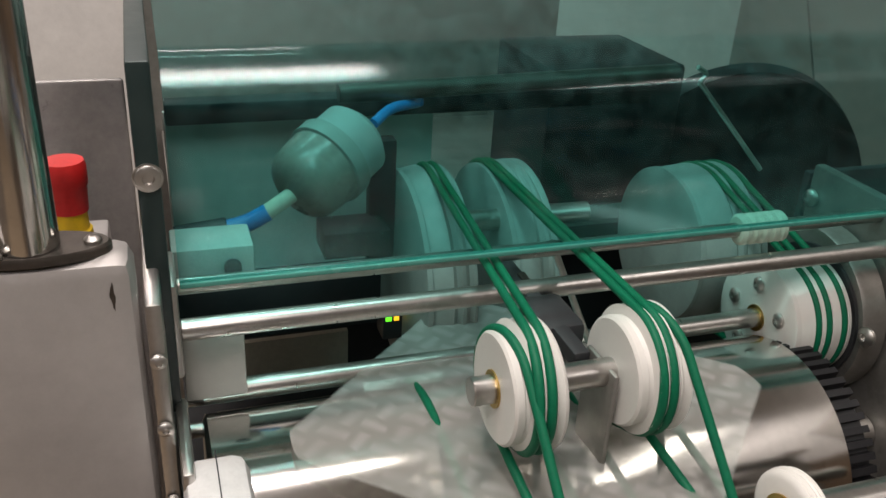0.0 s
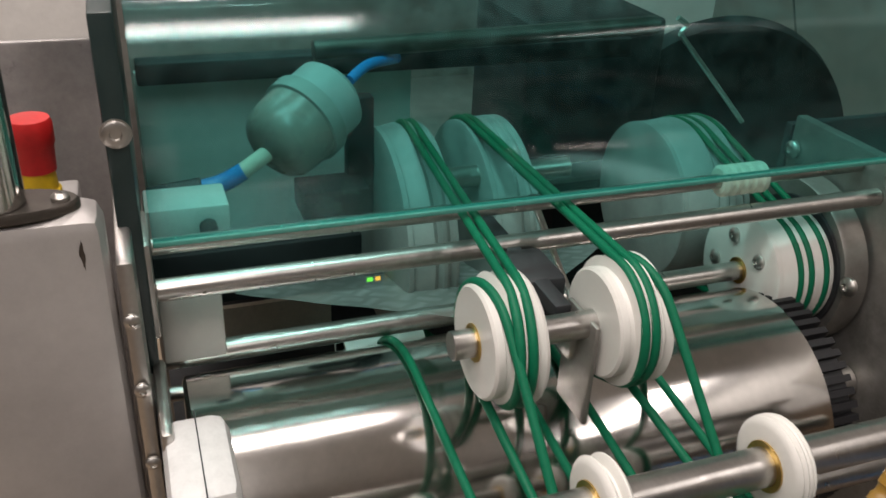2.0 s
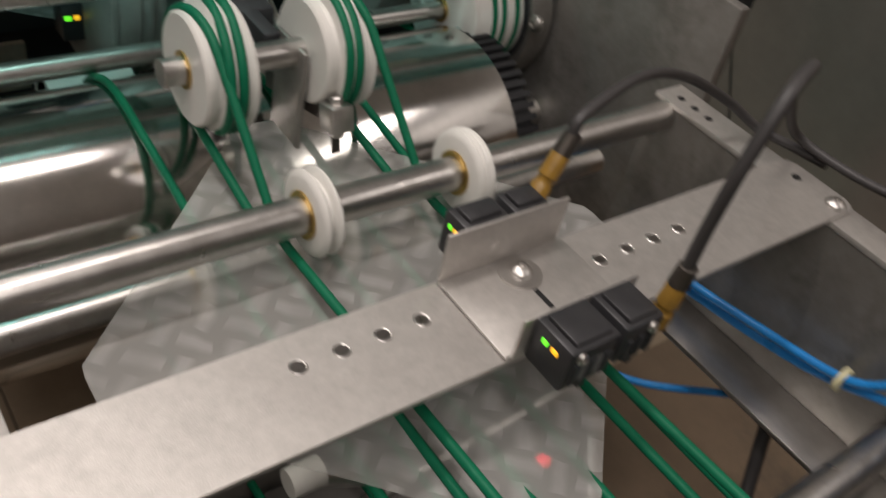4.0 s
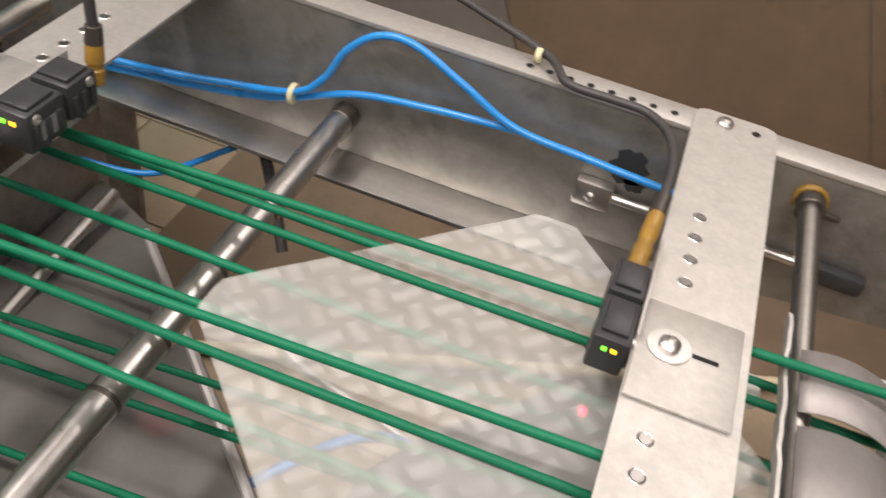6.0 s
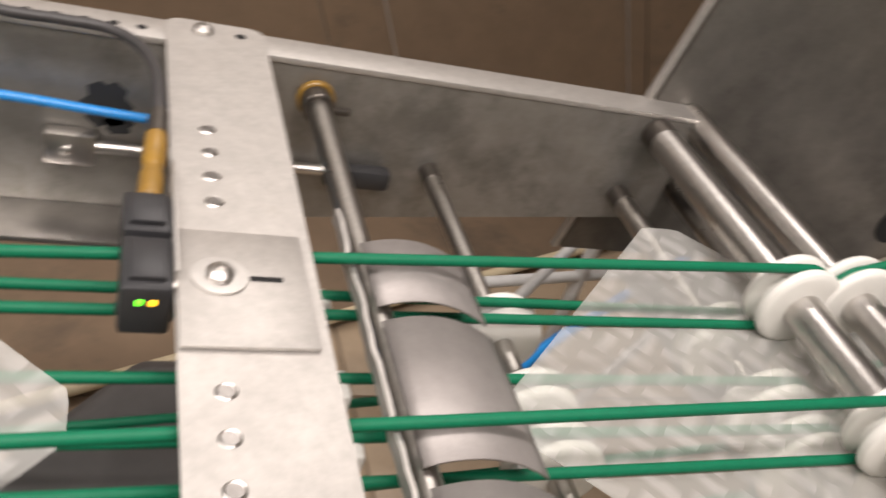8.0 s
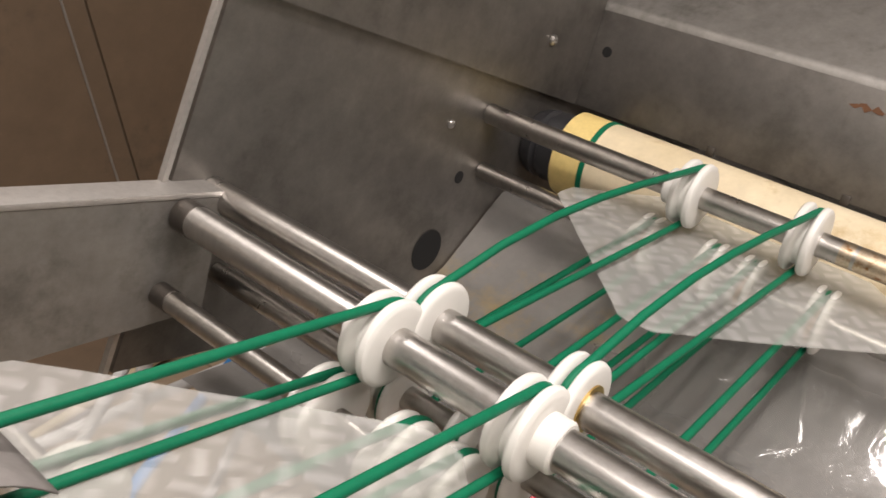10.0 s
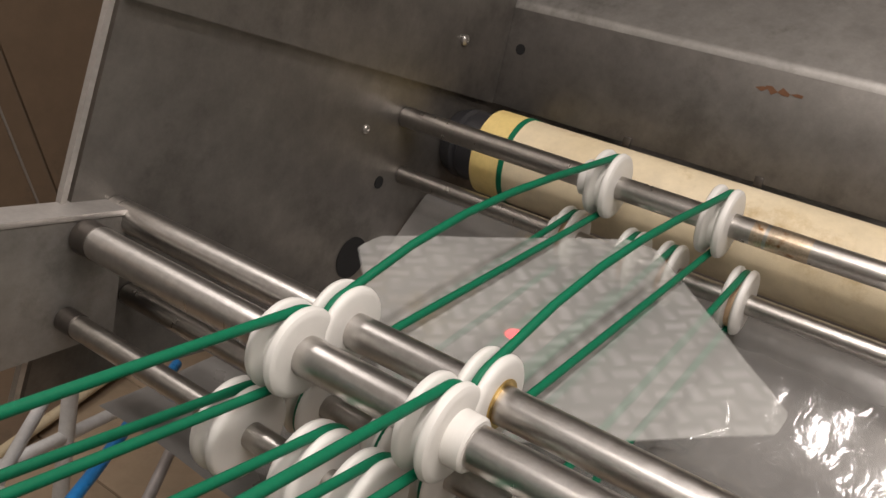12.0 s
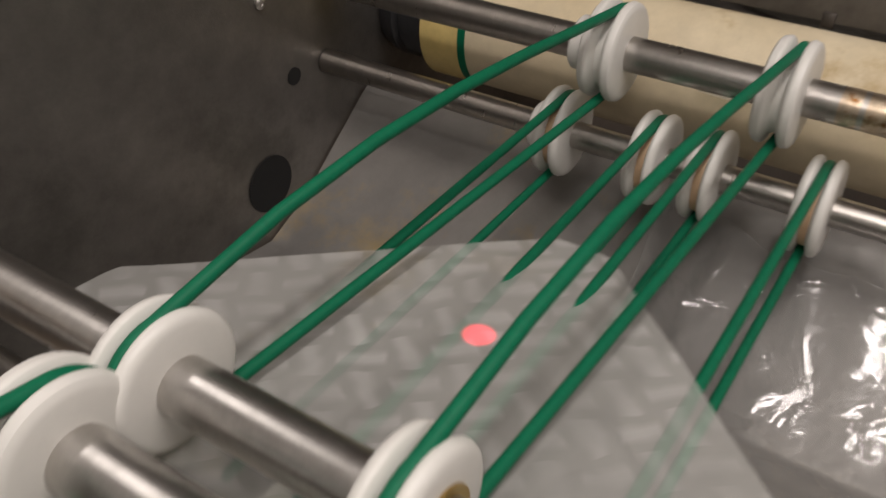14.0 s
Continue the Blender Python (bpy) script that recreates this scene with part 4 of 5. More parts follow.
filt = thing("air_filter", "tilted cylindrical air filter with a pale band and label", "filter")
A0 = Vector((-0.575, -0.532, 0.080))
A1 = Vector((-0.632, -0.452, 0.118))
T0 = (A1 - A0).to_track_quat("Z", "Y").to_matrix()
n0 = (A1 - A0).length
part("bowl", lathe(B(), [(-0.004, 0.010), (-0.001, 0.024), (0.005, 0.034), (0.014, 0.040), (n0 * 0.28, 0.042), (n0 * 0.45, 0.043)], A0, "z", 40, T0), BOWL, filt)
part("band", lathe(B(), [(n0 * 0.44, 0.043), (n0 * 0.45, 0.046), (n0 * 0.60, 0.046), (n0 * 0.61, 0.043)], A0, "z", 40, T0), SHADEDWHITE, filt)
part("head", lathe(B(), [(n0 * 0.6, 0.041), (n0 * 0.9, 0.041), (n0, 0.03), (n0 * 1.05, 0.01)], A0, "z", 40, T0), INNERPALE, filt)
bars = B()
for k in range(4):
    box(bars, (-0.012, 0.0405, n0 * (0.64 + 0.06 * k)), (0.014 - 0.004 * (k % 2), 0.0418, n0 * (0.67 + 0.06 * k)), 0, Matrix.Translation(A0) @ T0.to_4x4() @ pose(0, 0, 0, 0, 0, 150))
part("label_print", bars, DARK, filt, "unreadable dark print")
part("stem", rod(B(), (-0.575, -0.560, 0.061), A0, 0.008), IVORY, filt)
hose("air_hose", [(-0.575, -0.558, 0.062), (-0.575, -0.578, 0.052), (-0.575, -0.600, 0.047)], 0.009, BLUE, "short blue hose on the filter", "hose")
solo("hose_coupling", rod(B(), (-0.575, -0.598, 0.047), (-0.575, -0.648, 0.042), 0.012), DARK, "black hose coupling on the filter hose", "coupling")
# Bluish glints on the steel tube are given as this added blue piece.
hose("air_hose", [(-0.655, -0.432, 0.120), (-0.68, -0.405, 0.128), (-0.72, -0.36, 0.122)], 0.006, BLUE, "short blue tube standing for bluish glints behind the hood", "hose")
solo("inner_tube", rod(B(), (-0.705, -0.46, 0.140), (-0.705, -0.03, 0.150), 0.011, 28), OILY, "dull steel tube across the machine under the hood", "tube")
hose("bent_wire", [(-0.62, -0.060, 0.180), (-0.62, -0.047, 0.171), (-0.62, -0.053, 0.162), (-0.62, -0.048, 0.156), (-0.62, -0.002, 0.109), (-0.60, 0.042, 0.055)], 0.003, STEEL, "bent bright strip behind the hood", "strip")
hose("bent_wire", [(-0.462, -0.302, 0.058), (-0.456, -0.277, 0.001), (-0.45, -0.252, -0.056)], 0.0035, STEEL, "bent bright strip by the wheels", "strip")
inner = thing("light_sensor", "black sensor with lit lamps deep in the machine", "sensor", "light sensors")
part("body", box(B(), (-0.65, -0.425, -0.135), (-0.62, -0.4, -0.092), 0.002), BLACK, inner)
part("status_lamp", box(B(), (-0.621, -0.422, -0.109), (-0.619, -0.415, -0.104)), GREENLED, inner, "lit green lamp")
part("status_lamp", box(B(), (-0.621, -0.412, -0.109), (-0.619, -0.406, -0.104)), YELLOWLED, inner, "lit yellow lamp")
solo("chute_sheet", box(B(), (-0.96, -0.606, -0.57), (-0.95, -0.392, -0.324)), IVORY, "pale sheet low behind the rods", "sheet")
solo("dark_duct", box(B(), (-0.77, -0.653, -0.173), (-0.72, -0.347, -0.1), 0.004), DARK, "dark steel crossmember behind the rods", "beam")
solo("feed_table", box(B(), (-1.3, -0.645, -0.100), (-0.80, 0.08, -0.092), 0.001), PLATE, "dull steel feed table behind the hood", "table")
solo("inner_floor", box(B(), (-1.3, -0.65, -0.42), (-0.52, 0.08, -0.40)), DARK, "dark machine bed", "bed")
solo("rear_wall_plate", box(B(), (-1.32, -0.66, -0.8), (-1.30, 0.09, 0.34)), PLATE, "steel rear plate of the machine", "plate")

# ---- hood ----
hood = thing("safety_hood", "green-tinted clear acrylic hood with smears and screws", "hood")
path = [(-0.398, 0.088), (-0.398, 0.205), (-0.398, 0.220)]
for span, a0, a1 in ((0.015, 0, 49), (0.032, 49, 57), (0.016, 57, 87)):
    for k in range(5):
        a = math.radians(a0 + (a1 - a0) * (k + 0.5) / 5)
        x, z = path[-1]
        path.append((x - span / 5 * math.sin(a), z + span / 5 * math.cos(a)))
path += [(path[-1][0] - 0.02, path[-1][1] + 0.0012), (-0.62, 0.272), (-0.95, 0.297)]
bm = B()
rows = []
for i, (x, z) in enumerate(path):
    rows.append([bm.verts.new((x, y, z)) for y in (-0.650, -0.6495, -0.649, -0.2, 0.799, 0.7995, 0.80)])
for p, q in zip(rows, rows[1:]):
    for j in range(6):
        f = bm.faces.new((p[j], p[j + 1], q[j + 1], q[j]))
        f.smooth = True
shell = part("shell", bm, HOOD, hood)
sol = shell.modifiers.new("thickness", "SOLIDIFY")
sol.thickness, sol.offset = 0.005, 0
part("side_panel", box(B(), (-0.95, -0.673, -0.03), (-0.392, -0.6565, 0.262), 0.002), SIDEACRYL, hood, "dark edge-on side panel")
sb = lathe(B(), [(0, 0.0110), (0.0012, 0.0110), (0.0014, 0.0098), (0.0030, 0.0094), (0.0036, 0.0084), (0.0036, 0.0044), (0.0016, 0.0038), (0.0016, 0.0004)], (0, 0, 0), "z", 24)
part("screw", sb, STEEL, hood, "flat socket screw on a washer").matrix_basis = pose(-0.3915, -0.665, 0.178, 0, 90, 0)
part("edge_strip", box(B(), (-0.402, -0.650, 0.083), (-0.394, 0.8, 0.0875), 0.001), HOODEDGE, hood, "bright cut edge of the acrylic")


arm_thing = thing("swing_arm", "dark steel swing arm with a clamped end block", "arm")
part("blade", box(B(), (0, -0.004, -0.009), (0.125, 0.004, 0.009), 0.0015), OILY, arm_thing)
part("end_block", box(B(), (0.105, -0.011, -0.012), (0.128, 0.011, 0.012), 0.003), STEEL, arm_thing)
for dz in (-0.014, 0.014):
    part("bolt", rod(B(), (0.1165, 0, dz - 0.004), (0.1165, 0, dz + 0.004), 0.006, 6), STEEL, arm_thing)
part("finger", box(B(), (0.112, -0.004, -0.034), (0.115, 0.004, -0.010), 0.001), OILY, arm_thing)



# ---- the end module ----
endp = thing("end_side_panel", "tall grey steel side panel with a black hole", "panel")
bm = B()
fa, fb = [[bm.verts.new((x, y, z)) for x, z in ((1.010, -0.20), (2.3, -0.20), (2.3, 0.75), (1.162, 0.75))] for y in (0.030, 0.036)]
for q in (fa, fb, *[(fa[k], fa[(k + 1) % 4], fb[(k + 1) % 4], fb[k]) for k in range(4)]):
    bm.faces.new(q)
part("plate", bm, ENDPLATE, endp)
bm = slanted_panel(1.0365 - 0.048 - 0.0058, 1.0365 - 0.048, 0.0290, 0.0368, 0.16, -0.20, 0.75)
part("edge", bm, BAR, endp, "pale folded edge")
part("hole", lathe(B(), [(0, 0.001), (0, 0.030), (0.001, 0.030)], (1.478, 0.0286, -0.120), "y", 30), HOLE, endp, "round black hole")
part("hole", lathe(B(), [(0, 0.001), (0, 0.009), (0.001, 0.009)], (1.507, 0.0288, -0.0145), "y", 20), HOLE, endp, "small black hole")
sb = B()
screw_head(sb, 0, 0, 0, 0.006)
part("screw", sb, STEEL, endp).matrix_basis = pose(1.456, 0.0296, 0.061, 90)
top = thing("end_cover_plate", "grey folded cover plate with a screw and rust mark", "cover")
part("face", box(B(), (1.752, -0.95, 0.099), (1.756, 0.029, 0.245), 0.001), ENDPLATE, top)
bm = B()
poly = [(1.075, 0.189), (1.751, 0.098), (1.751, 0.60), (1.141, 0.60)]
fa = [bm.verts.new((x, 0.022, z)) for x, z in poly]
fb = [bm.verts.new((x, 0.0292, z)) for x, z in poly]
bm.faces.new(fa)
bm.faces.new(fb)
for k in range(4):
    bm.faces.new((fa[k], fa[(k + 1) % 4], fb[(k + 1) % 4], fb[k]))
part("side_flange", bm, ENDPLATE, top, "grey side flange of the cover")
lid = B()
fold = [(1.7520, 0.2445), (1.7528, 0.2500), (1.7550, 0.2550), (1.7590, 0.2592)] + [(1.7590 + 0.50 * k / 4 * 0.80, 0.2592 + 0.50 * k / 4 * 0.60) for k in range(1, 5)]
rows = [[lid.verts.new((x + q, y, z - q)) for y in (-0.95, 0.029)] for q in (0.0, 0.003) for x, z in fold]
n = len(fold)
for half in (0, n):
    for p, q in zip(rows[half:half + n], rows[half + 1:half + n]):
        lid.faces.new((p[0], p[1], q[1], q[0])).smooth = True
part("lid", lid, PLATE, top, "pale sloping lid")
sb = B()
screw_head(sb, 0, 0, 0, 0.008)
part("screw", sb, STEEL, top, "button-head screw").matrix_basis = pose(1.63, 0.0216, 0.188, 90)
part("hole", rod(B(), (1.7512, -0.003, 0.187), (1.7518, -0.003, 0.187), 0.008, 16, 0.0001), HOLE, top)
bm = B()
bm.faces.new([bm.verts.new((1.7513, -0.382 + 0.026 * math.cos(0.2618 * q) * (1 + 0.3 * math.sin(5.3 * q)), 0.2185 + 0.0035 * math.sin(0.2618 * q) * (1 + 0.6 * math.cos(3.7 * q)) + 0.002 * math.sin(1.9 * q))) for q in range(24)])
part("rust_mark", bm, RUST, top, "brown rust streak")
for y in (-0.205, -0.395):
    part("edge_clip", box(B(), (1.7490, y - 0.006, 0.094), (1.7518, y + 0.006, 0.108), 0.001), OILY, top, "small dark clip on the lower edge")
roll = thing("cream_roller", "wide cream rubber roller with a butter-yellow end band", "roller")
part("sleeve", lathe(B(), [(-0.90, 0.02), (-0.90, 0.062), (-0.086, 0.062)], (1.682, 0, 0.040), "y", 56), CREAM, roll)
part("band", lathe(B(), [(-0.086, 0.0625), (-0.036, 0.0625), (-0.034, 0.02)], (1.682, 0, 0.040), "y", 56), BUTTER, roll, "butter-yellow end band")
part("ring", lathe(B(), [(-0.090, 0.0620), (-0.090, 0.0635), (-0.082, 0.0635), (-0.082, 0.0620)], (1.682, 0, 0.040), "y", 56), BELT, roll, "green ring")
part("end_cap", lathe(B(), [(-0.033, 0.052), (-0.004, 0.052), (0.000, 0.046), (0.004, 0.046), (0.008, 0.052), (0.018, 0.050), (0.0285, 0.045)], (1.682, 0, 0.040), "y", 30), BLACK, roll, "black end bearing")
pan = thing("drip_pan", "wet steel pan strewn with film scraps", "pan")
bm = B()
prof = [(1.665, -0.03), (1.625, -0.045), (1.53, -0.150), (1.48, -0.185), (1.30, -0.205), (1.16, -0.220), (1.095, -0.226)]
nx, ny = 44, 34
grid = []
for i in range(nx + 1):
    s = i / nx * (len(prof) - 1)
    k = min(int(s), len(prof) - 2)
    w = s - k
    x, z = prof[k][0] * (1 - w) + prof[k + 1][0] * w, prof[k][1] * (1 - w) + prof[k + 1][1] * w
    row = []
    for j in range(ny + 1):
        y = 0.028 - 0.95 * j / ny
        row.append(bm.verts.new((x, y, z + 0.004 * noise.noise((x * 9, y * 9, 0)))))
    grid.append(row)
for i in range(nx):
    for j in range(ny):
        f = bm.faces.new((grid[i][j], grid[i + 1][j], grid[i + 1][j + 1], grid[i][j + 1]))
        f.smooth = True
part("sheet", bm, WET, pan)


def pan_height(x):
    for (x0, z0), (x1, z1) in zip(prof, prof[1:]):
        if x >= x1:
            return z1 + (z0 - z1) * (x - x1) / (x0 - x1)
    return prof[-1][1]


def wet_sheet(x0, x1, y0, y1, seed, lift):
    """A large limp piece of clear film lying creased on the pan, with an uneven outline."""
    bm = B()
    n = 44
    net = {}
    for a in range(n + 1):
        for b in range(n + 1):
            u, v = a / n, b / n
            x = x0 + (x1 - x0) * u + 0.03 * (v - 0.5) * noise.noise((seed, 3 * v, 0.5)) + 0.02 * noise.noise((4 * v, seed, u > 0.5))
            y = y0 + (y1 - y0) * v + 0.025 * noise.noise((3 * u + seed, 0.3, v > 0.5))
            crease = abs(noise.noise((x * 13 + seed, y * 21, 0.0))) + 0.5 * abs(noise.noise((x * 40, y * 26, seed)))
            net[a, b] = bm.verts.new((x, y, pan_height(x) + 0.0055 + lift + 0.010 * crease))
    for a in range(n):
        for b in range(n):
            bm.faces.new((net[a, b], net[a + 1, b], net[a + 1, b + 1], net[a, b + 1])).smooth = True
    return solo("film_scrap", bm, CLEARFILM, "large limp piece of wet clear film in the pan", "scrap", "film scraps")


wet_sheet(1.20, 1.60, -0.88, -0.33, 2.3, 0.004)
wet_sheet(1.13, 1.40, -0.46, -0.13, 7.1, 0.0)
rnd = random.Random(5)
for k in range(9):
    x, y = rnd.uniform(1.22, 1.5), rnd.uniform(-0.80, -0.16)
    z = -0.178 - 0.11 * (1.48 - x)
    bm = B()
    rr = rnd.uniform(0.03, 0.085)
    seed = rnd.uniform(0, 50)
    m = 16
    net = {}
    for a in range(m + 1):
        for b in range(m + 1):
            u, v = 2 * a / m - 1, 2 * b / m - 1
            s = rr * (1 + 0.35 * noise.noise((2 * u + seed, 2 * v, 1.0)))
            h = 0.005 * noise.noise((2.1 * u + seed, 2.1 * v, 0.0)) + 0.0022 * noise.noise((9 * u, 4 * v, seed))
            net[a, b] = bm.verts.new((x + s * (u * 0.9 + 0.35 * v), y + s * (v * 0.8 - 0.3 * u), z + 0.008 + h))
    for a in range(m):
        for b in range(m):
            bm.faces.new((net[a, b], net[a + 1, b], net[a + 1, b + 1], net[a, b + 1])).smooth = True
    solo("film_scrap", bm, CLEARFILM, "crumpled wet scrap of clear film in the pan", "scrap", "film scraps")

solo("outfeed_table", box(B(), (1.775, -0.95, 0.030), (2.75, 0.028, 0.0405), 0.001), ENDPLATE, "dull steel table behind the cover plate", "table")

# ---- guide fingers between the belts ----
def finger(y0, y1):
    ob = thing("guide_finger", "thin curved steel guide tab under the belts", "guide", "guide tabs")
    bm = B()
    rows = []
    pts = [(0.676 + 0.0081 * k, -0.0145 - 7.2 * (0.676 + 0.0081 * k - 0.705) ** 2) for k in range(11)]
    for x, z in pts:
        rows.append([bm.verts.new((x, y, z)) for y in (y0, y1)])
    for p, q in zip(rows, rows[1:]):
        f = bm.faces.new((p[0], p[1], q[1], q[0]))
        f.smooth = True
    s = part("tab", bm, TABMAT, ob).modifiers.new("thickness", "SOLIDIFY")
    s.thickness = 0.0015
    return ob


for y0, y1 in ((-0.292, -0.228), (-0.418, -0.306), (-0.54, -0.432)):
    finger(y0, y1)
strip = B()
loops = []
for k in range(37):
    y, dx = -0.20 - 0.0125 * k, 0.0007 * math.sin(k * 1.1) + 0.0005 * math.sin(k * 2.7)
    loops.append([strip.verts.new((0.663 + dx + a, y, b + 0.0008 * math.sin(k * 0.9))) for a, b in ((-0.0015, -0.024), (0.0015, -0.024), (0.0015, -0.013), (-0.0015, -0.013))])
for p, q in zip(loops, loops[1:]):
    for k in range(4):
        strip.faces.new((p[k], p[(k + 1) % 4], q[(k + 1) % 4], q[k]))
strip.faces.new(loops[0])
strip.faces.new(loops[-1])
solo("guide_strip", strip, BAR, "thin wavy steel strip beside the shaft", "strip")
for y in (-0.235, -0.315, -0.362, -0.447):
    solo("guide_block", box(B(), (0.615, y - 0.013, -0.085), (0.665, y + 0.013, -0.067), 0.004), WHITE, "white plastic slide block under the belts", "block", "slide blocks")

# ---- below the belts ----
bed = thing("machine_front_panel", "grey steel front panel of the machine below the drum", "panel")
part("plate", box(B(), (-0.115, -0.63, FLOOR_Z), (-0.105, -0.04, -0.20), 0.002), PLATE, bed)
part("boss", lathe(B(), [(0, 0.028), (0.006, 0.026), (0.008, 0.012)], (-0.105, -0.40, -0.352), "x", 30), STEEL, bed, "round steel boss")
crank = thing("crank_linkage", "steel push rod with a white roller", "linkage")
part("rod", rod(B(), (-0.055, -0.42, -0.222), (-0.055, -0.15, -0.41), 0.009), STEEL, crank)
part("rod", rod(B(), (-0.05, -0.39, -0.31), (-0.05, -0.10, -0.27), 0.008), STEEL, crank)
part("roller", lathe(B(), [(-0.015, 0.006), (-0.015, 0.013), (0.015, 0.013), (0.015, 0.006)], (-0.055, -0.425, -0.219), "y", 24), WHITE, crank, "white plastic roller")
hop = thing("discharge_hopper", "grey steel hopper with a pale folded edge under the belts", "hopper")
bm = B()
plan = [(-0.10, -0.06), (0.0, -0.105), (0.30, -0.38), (0.46, -0.55), (0.46, -0.70), (-0.10, -0.70)]
topv = [bm.verts.new((x, y, -0.30)) for x, y in plan]
botv = [bm.verts.new((x, y, FLOOR_Z + 0.05)) for x, y in plan]
bm.faces.new(topv)
bm.faces.new(botv)
for k in range(len(plan)):
    bm.faces.new((topv[k], topv[(k + 1) % len(plan)], botv[(k + 1) % len(plan)], botv[k]))
part("body", bm, HOPPERMAT, hop)
bm = B()
pipe(bm, [(0.0, -0.115, -0.299), (0.30, -0.39, -0.299), (0.46, -0.56, -0.299)], 0.006, 8)
part("edge", bm, CABINET, hop, "pale folded edge")
duct = thing("extraction_duct", "creased dark rubber duct cover under the belts", "duct")
bm = B()
plan = [(0.362, -0.72), (0.362, -0.300), (0.408, -0.222), (0.556, -0.045), (0.68, -0.045), (0.68, -0.72)]
lower = [bm.verts.new((x - 0.02 * (x < 0.4), y, FLOOR_Z + 0.02)) for x, y in plan]
rim = [bm.verts.new((x, y, -0.315 + 0.01 * math.sin(9 * x + 7 * y))) for x, y in plan]
crown = [bm.verts.new((0.52 + 0.86 * (x - 0.52), -0.40 + 0.9 * (y + 0.40), -0.296 + 0.012 * math.sin(5 * x - 8 * y))) for x, y in plan]
ridge = [bm.verts.new((0.56 + 0.45 * (x - 0.56), -0.44 + 0.55 * (y + 0.44), -0.322)) for x, y in plan]
for low, high in ((lower, rim), (rim, crown), (crown, ridge)):
    for k in range(6):
        bm.faces.new((low[k], low[(k + 1) % 6], high[(k + 1) % 6], high[k]))
bm.faces.new(ridge)
bmesh.ops.bevel(bm, geom=[e for e in bm.edges], offset=0.008, segments=2, affect="EDGES", profile=0.5)
part("body", bm, RUBBER, duct)
hose("air_hose", [(0.10, -0.11, -0.36), (0.20, -0.168, -0.33), (0.2574, -0.197, -0.325), (0.33, -0.215, -0.325), (0.405, -0.237, -0.33), (0.46, -0.27, -0.34)], 0.0055, CABINET, "pale grey hose under the belts", "hose")
hose("air_hose", [(0.20, -0.42, -0.36), (0.285, -0.322, -0.325), (0.33, -0.268, -0.318), (0.37, -0.245, -0.316), (0.41, -0.24, -0.325), (0.45, -0.25, -0.34)], 0.006, BLUE, "blue air hose lying under the belts", "hose")
hose("air_hose", [(0.92, -0.07, -0.37), (1.04, 0.014, -0.35), (1.145, 0.082, -0.35), (1.249, 0.15, -0.35), (1.40, 0.25, -0.36)], 0.008, BLUE, "straight blue hose under the rail", "hose")
hose("air_hose", [(-0.12, -0.09, -0.25), (-0.03, -0.06, -0.26), (0.05, -0.02, -0.22), (0.09, 0.0, -0.19)], 0.004, BLUE, "blue air hose hanging behind the ledge", "hose")
hose("hanging_cable", [(0.11, -0.03, -0.19), (0.13, -0.04, -0.25), (0.155, -0.065, -0.30)], 0.007, CABLE, "black cable hanging below the rail", "cable")
frame_ob = thing("stand_frame", "pale painted stand under the end module", "stand")
part("tube", rod(B(), (0.98, 0.057, -0.35), (1.42, 0.465, -0.35), 0.008), GREYPAINT, frame_ob)
part("tube", rod(B(), (0.95, 0.295, -0.50), (1.60, 0.405, -0.50), 0.010), GREYPAINT, frame_ob)
part("tube", rod(B(), (0.94, -0.16, -0.35), (1.40, 0.187, -0.35), 0.007), CABINET, frame_ob)
part("leg", rod(B(), (1.30, 0.354, -0.815), (1.30, 0.354, -0.345), 0.012), GREYPAINT, frame_ob)

for sx, sz, rx, rz in ((0.508, -0.068, 0.019, 0.022), (0.519, -0.084, 0.012, 0.012)):
    bm = B()
    vs = [bm.verts.new((sx + rx * (1 + 0.18 * math.sin(3.1 * q + sx * 90)) * math.cos(0.3927 * q), -0.0006, sz + rz * (1 + 0.15 * math.cos(2.3 * q)) * math.sin(0.3927 * q))) for q in range(16)]
    bm.faces.new(vs)
    part("oil_stain", bm, DARK, back_rail, "black oily stain on the rail")

# ---- light spots of the sensors ----
for sx, sy, sz, tx, ty, tz in ((0.07, -0.336, -0.014, 0.088, -0.335, -0.07), (0.535, -0.33, -0.024, 0.533, -0.328, -0.07), (1.29, -0.318, 0.70, 1.25, -0.338, -0.03)):
    data = bpy.data.lights.new("sensor_beam", "SPOT")
    data.energy, data.color, data.spot_blend, data.shadow_soft_size = 0.05, (1.0, 0.02, 0.05), 0.6, 0.001
    data.spot_size = 2 * math.atan((0.005 if tz < -0.05 else 0.011) / (sz - tz))
    data.energy = 160.0 * (sz - tz) ** 2 * (1.5 if tz < -0.05 else 2.0)
    ob = new("sensor_beam", data)
    ob.matrix_world = look((sx, sy, sz), (tx, ty, tz))
# Unseen sensor and arm, added as a source for the third red spot.
high = thing("light_sensor", "unseen black sensor on an arm, added for the red spot on the end belts", "sensor", "light sensors")
part("body", box(B(), (1.275, -0.335, 0.702), (1.305, -0.30, 0.74), 0.003), BLACK, high)
part("arm", rod(B(), (1.29, -0.302, 0.72), (1.29, 0.0298, 0.72), 0.006), STEEL, high)

# ---- floor tiles ----
floor_ob = bpy.data.objects["floor"]
tile_mesh = None
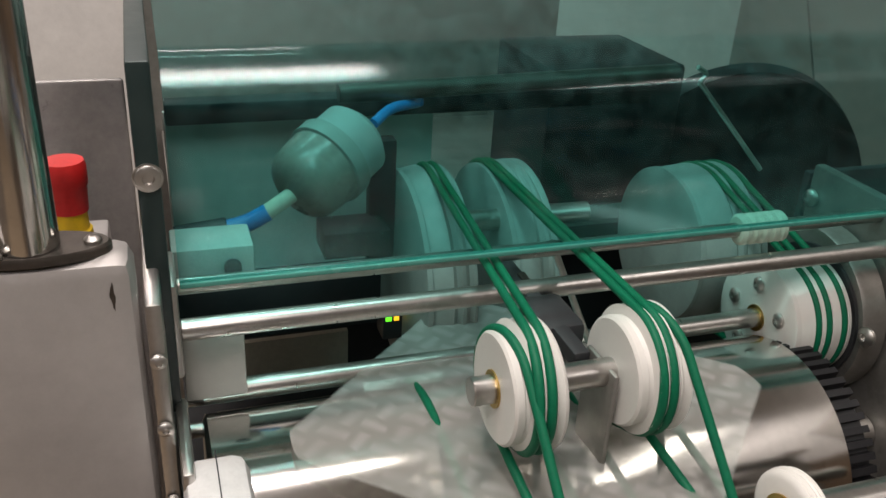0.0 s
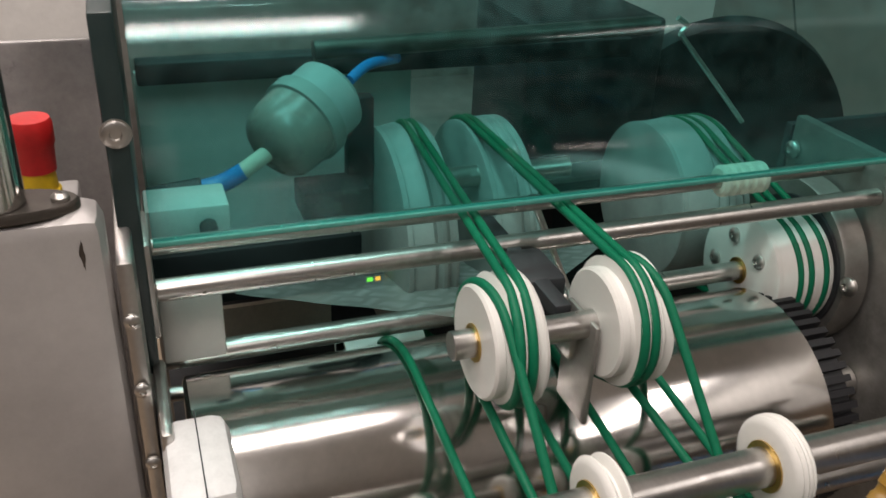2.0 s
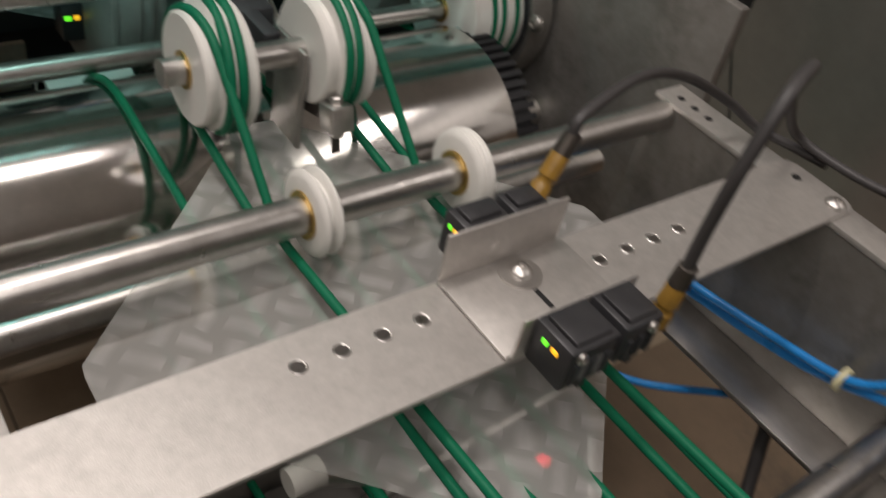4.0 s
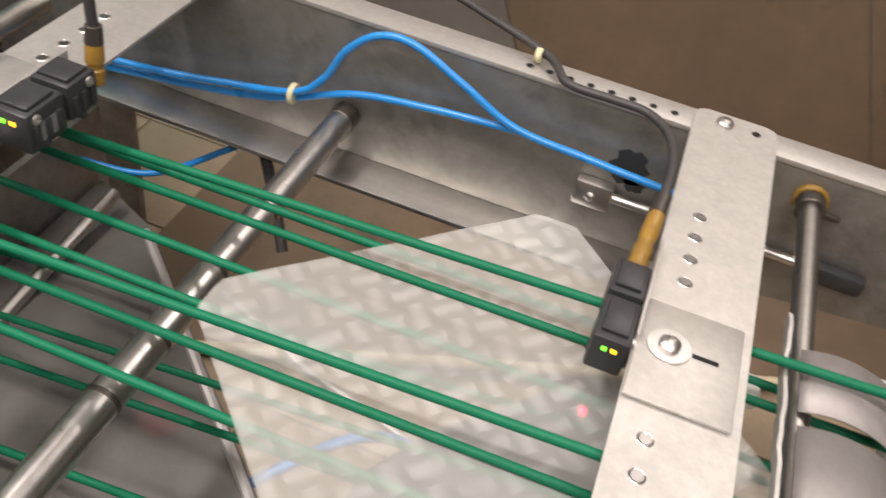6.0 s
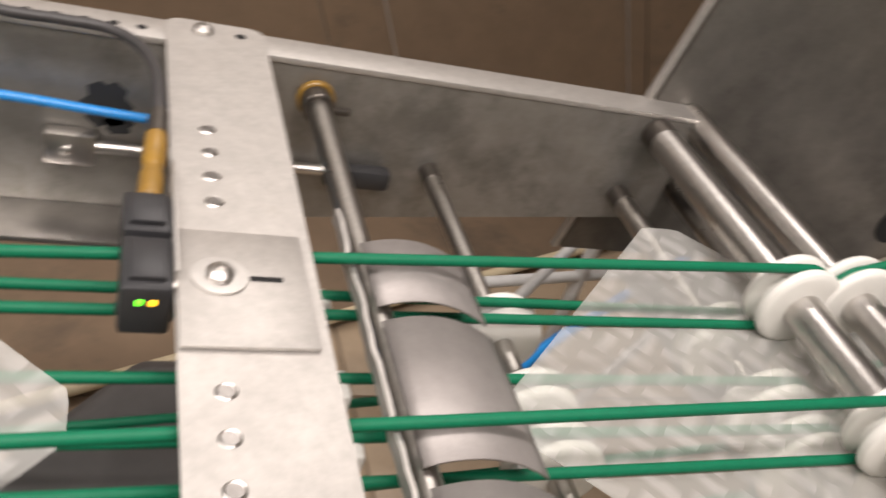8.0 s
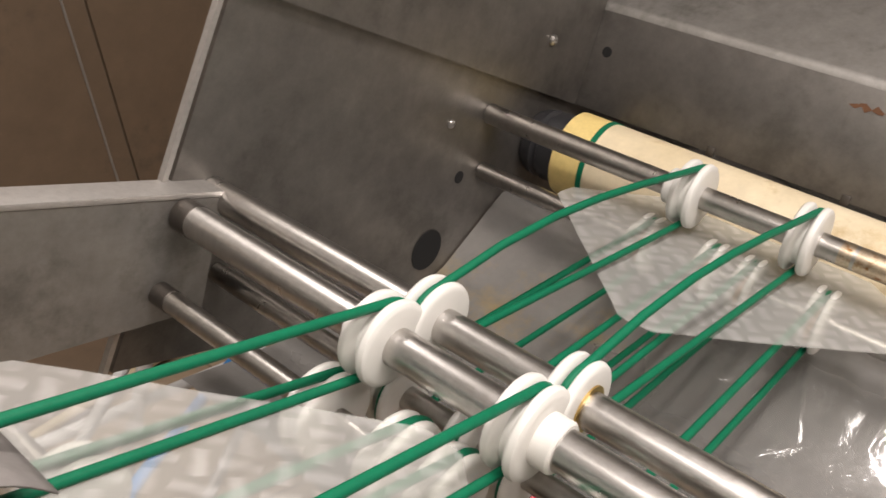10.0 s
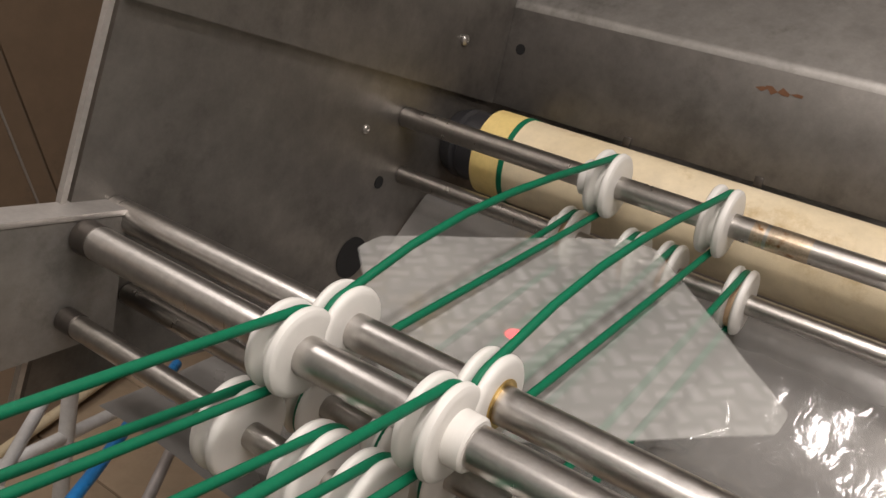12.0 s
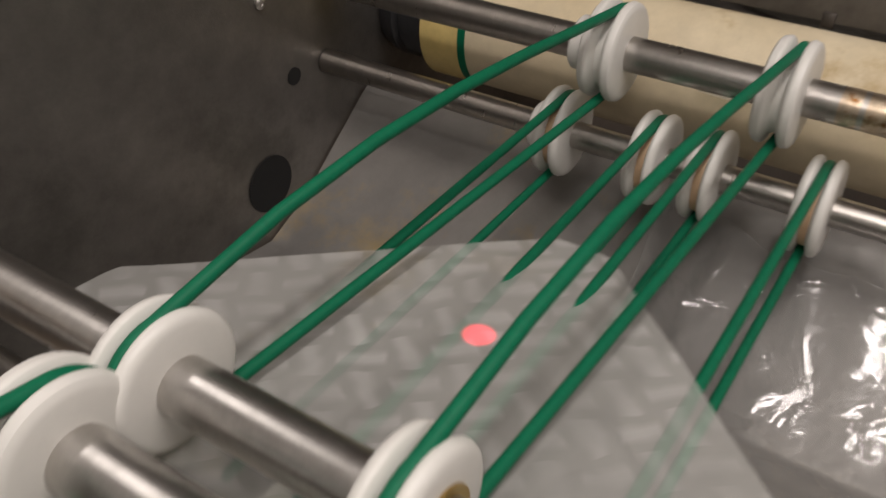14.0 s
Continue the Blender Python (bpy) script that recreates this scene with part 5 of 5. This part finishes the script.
for i in range(13):
    for j in range(9):
        if tile_mesh is None:
            t = part("tile", box(B(), (-0.148, -0.148, -0.006), (0.148, 0.148, 0.0), 0.002), FLOORMAT, floor_ob)
            tile_mesh = t.data
        else:
            t = new("tile", tile_mesh)
            t.parent = floor_ob
        t.location = (-0.4 + 0.302 * i, -1.3 + 0.302 * j, FLOOR_Z)
bm = B()
for i in range(-6, 13):
    for j in range(-4, 9):
        if i < 0 or j < 0:
            x, y = -0.4 + 0.302 * i, -1.3 + 0.302 * j
            c = [bm.verts.new((x + a * 0.148, y + b * 0.148, FLOOR_Z + h)) for h in (-0.006, 0) for a, b in ((-1, -1), (1, -1), (1, 1), (-1, 1))]
            for f in ((4, 5, 6, 7), (0, 1, 5, 4), (1, 2, 6, 5), (2, 3, 7, 6), (3, 0, 4, 7)):
                bm.faces.new([c[q] for q in f])
tagged(part("tile_field", bm, FLOORMAT, floor_ob), kind="stuff")


# ---- film sheets ----
def film_sheet(seed):
    """A square of printed film with its corners cut off, lying on its point, slightly wavy."""
    bm = B()
    u0, u1, v0, v1, c, n = -0.150, 0.198, -0.188, 0.150, 0.026, 24
    rnd = random.Random(seed)
    ph = [rnd.uniform(0, 6) for _ in range(4)]
    grid = {}
    for i in range(n + 1):
        for j in range(n + 1):
            u, v = u0 + (u1 - u0) * i / n, v0 + (v1 - v0) * j / n
            du, dv = min(u - u0, u1 - u), min(v - v0, v1 - v)
            if du + dv < c:
                k = (c - du - dv) / 2
                u += k if u - u0 < u1 - u else -k
                v += k if v - v0 < v1 - v else -k
            z = 0.0008 * math.sin(u * 31 + ph[0]) * math.sin(v * 27 + ph[1]) + 0.0004 * math.sin(u * 70 + v * 45 + ph[2])
            grid[i, j] = bm.verts.new((u, v, z))
    for i in range(n):
        for j in range(n):
            f = bm.faces.new((grid[i, j], grid[i + 1, j], grid[i + 1, j + 1], grid[i, j + 1]))
            f.smooth = True
    bmesh.ops.remove_doubles(bm, verts=bm.verts[:], dist=1e-5)
    return solo("film_sheet", bm, FILM, "square of translucent film printed with a pale weave", "film sheet", "film sheets on the belts")


SPEED, PITCH, SHEET_Y = 0.272, 0.726, -0.352
LINE = [(-1.6, -0.18), (-0.8, -0.15), (-0.42, -0.046), (-0.2, -0.061), (0.1, -0.0695), (0.6, -0.0625), (1.03, -0.056), (1.116, -0.054), (1.30, -0.016), (1.55, 0.036), (1.72, 0.045), (2.6, 0.045)]


def line_height(x):
    for (x0, z0), (x1, z1) in zip(LINE, LINE[1:]):
        if x <= x1:
            return z0 + (z1 - z0) * (x - x0) / (x1 - x0)
    return LINE[-1][1]


def sheet_pose(x):
    x -= 0.03 * min(1.0, max(0.0, (x - 0.9) / 0.2))
    d = 0.14
    za, zb = line_height(x - d), line_height(x + d)
    tilt = math.degrees(math.atan2(zb - za, 2 * d))
    z = 0.5 * line_height(x) + 0.25 * (za + zb)
    return pose(x, SHEET_Y, z, 0, -tilt, 0) @ pose(0, 0, 0, 0, 0, 45)


# ---- all that moves ----
def motions():
    for k in range(-2, 6):
        sheet = film_sheet(k + 9)
        start = 0.835 - SPEED * 7.5 - PITCH * k + (0.092 if k == -1 else 0)
        rows = []
        for t in range(29):
            x = start + SPEED * t * 0.5
            if k == 1:
                x -= 0.04 * min(1.0, max(0.0, (x - 0.55) / 0.4))
            rows.append((t * 0.5, sheet_pose(min(2.25, max(-1.10, x)))))
        walk(sheet, rows)
    # the swing arm reaches out once for every sheet, from behind the wheels
    rest, half, out = ((-0.445, -0.340, 0.030), (-0.32, -0.328, 0.004)), ((-0.395, -0.333, -0.004), (-0.27, -0.328, -0.002)), ((-0.345, -0.321, -0.035), (-0.215, -0.317, -0.002))
    swing = [(0.0, rest), (0.85, rest), (1.1, half), (1.35, out), (1.6, out), (1.9, half), (2.2, rest)]
    rows = []
    for cycle in range(6):
        for t, (base, tip) in swing:
            at = t + 2.67 * cycle
            if at < 14.0:
                turn = (Vector(tip) - Vector(base)).to_track_quat("X", "Z").to_matrix().to_4x4()
                rows.append((at, Matrix.Translation(base) @ turn))
    rows.append((14.0, rows[-1][1]))
    walk(arm_thing, rows)
    # the bolted wheel turns with its belts
    walk(bolted, [(0.25 * k, pose(RW[0], -0.030, RW[1], 0, 52 * k, 0)) for k in range(57)])


motions()
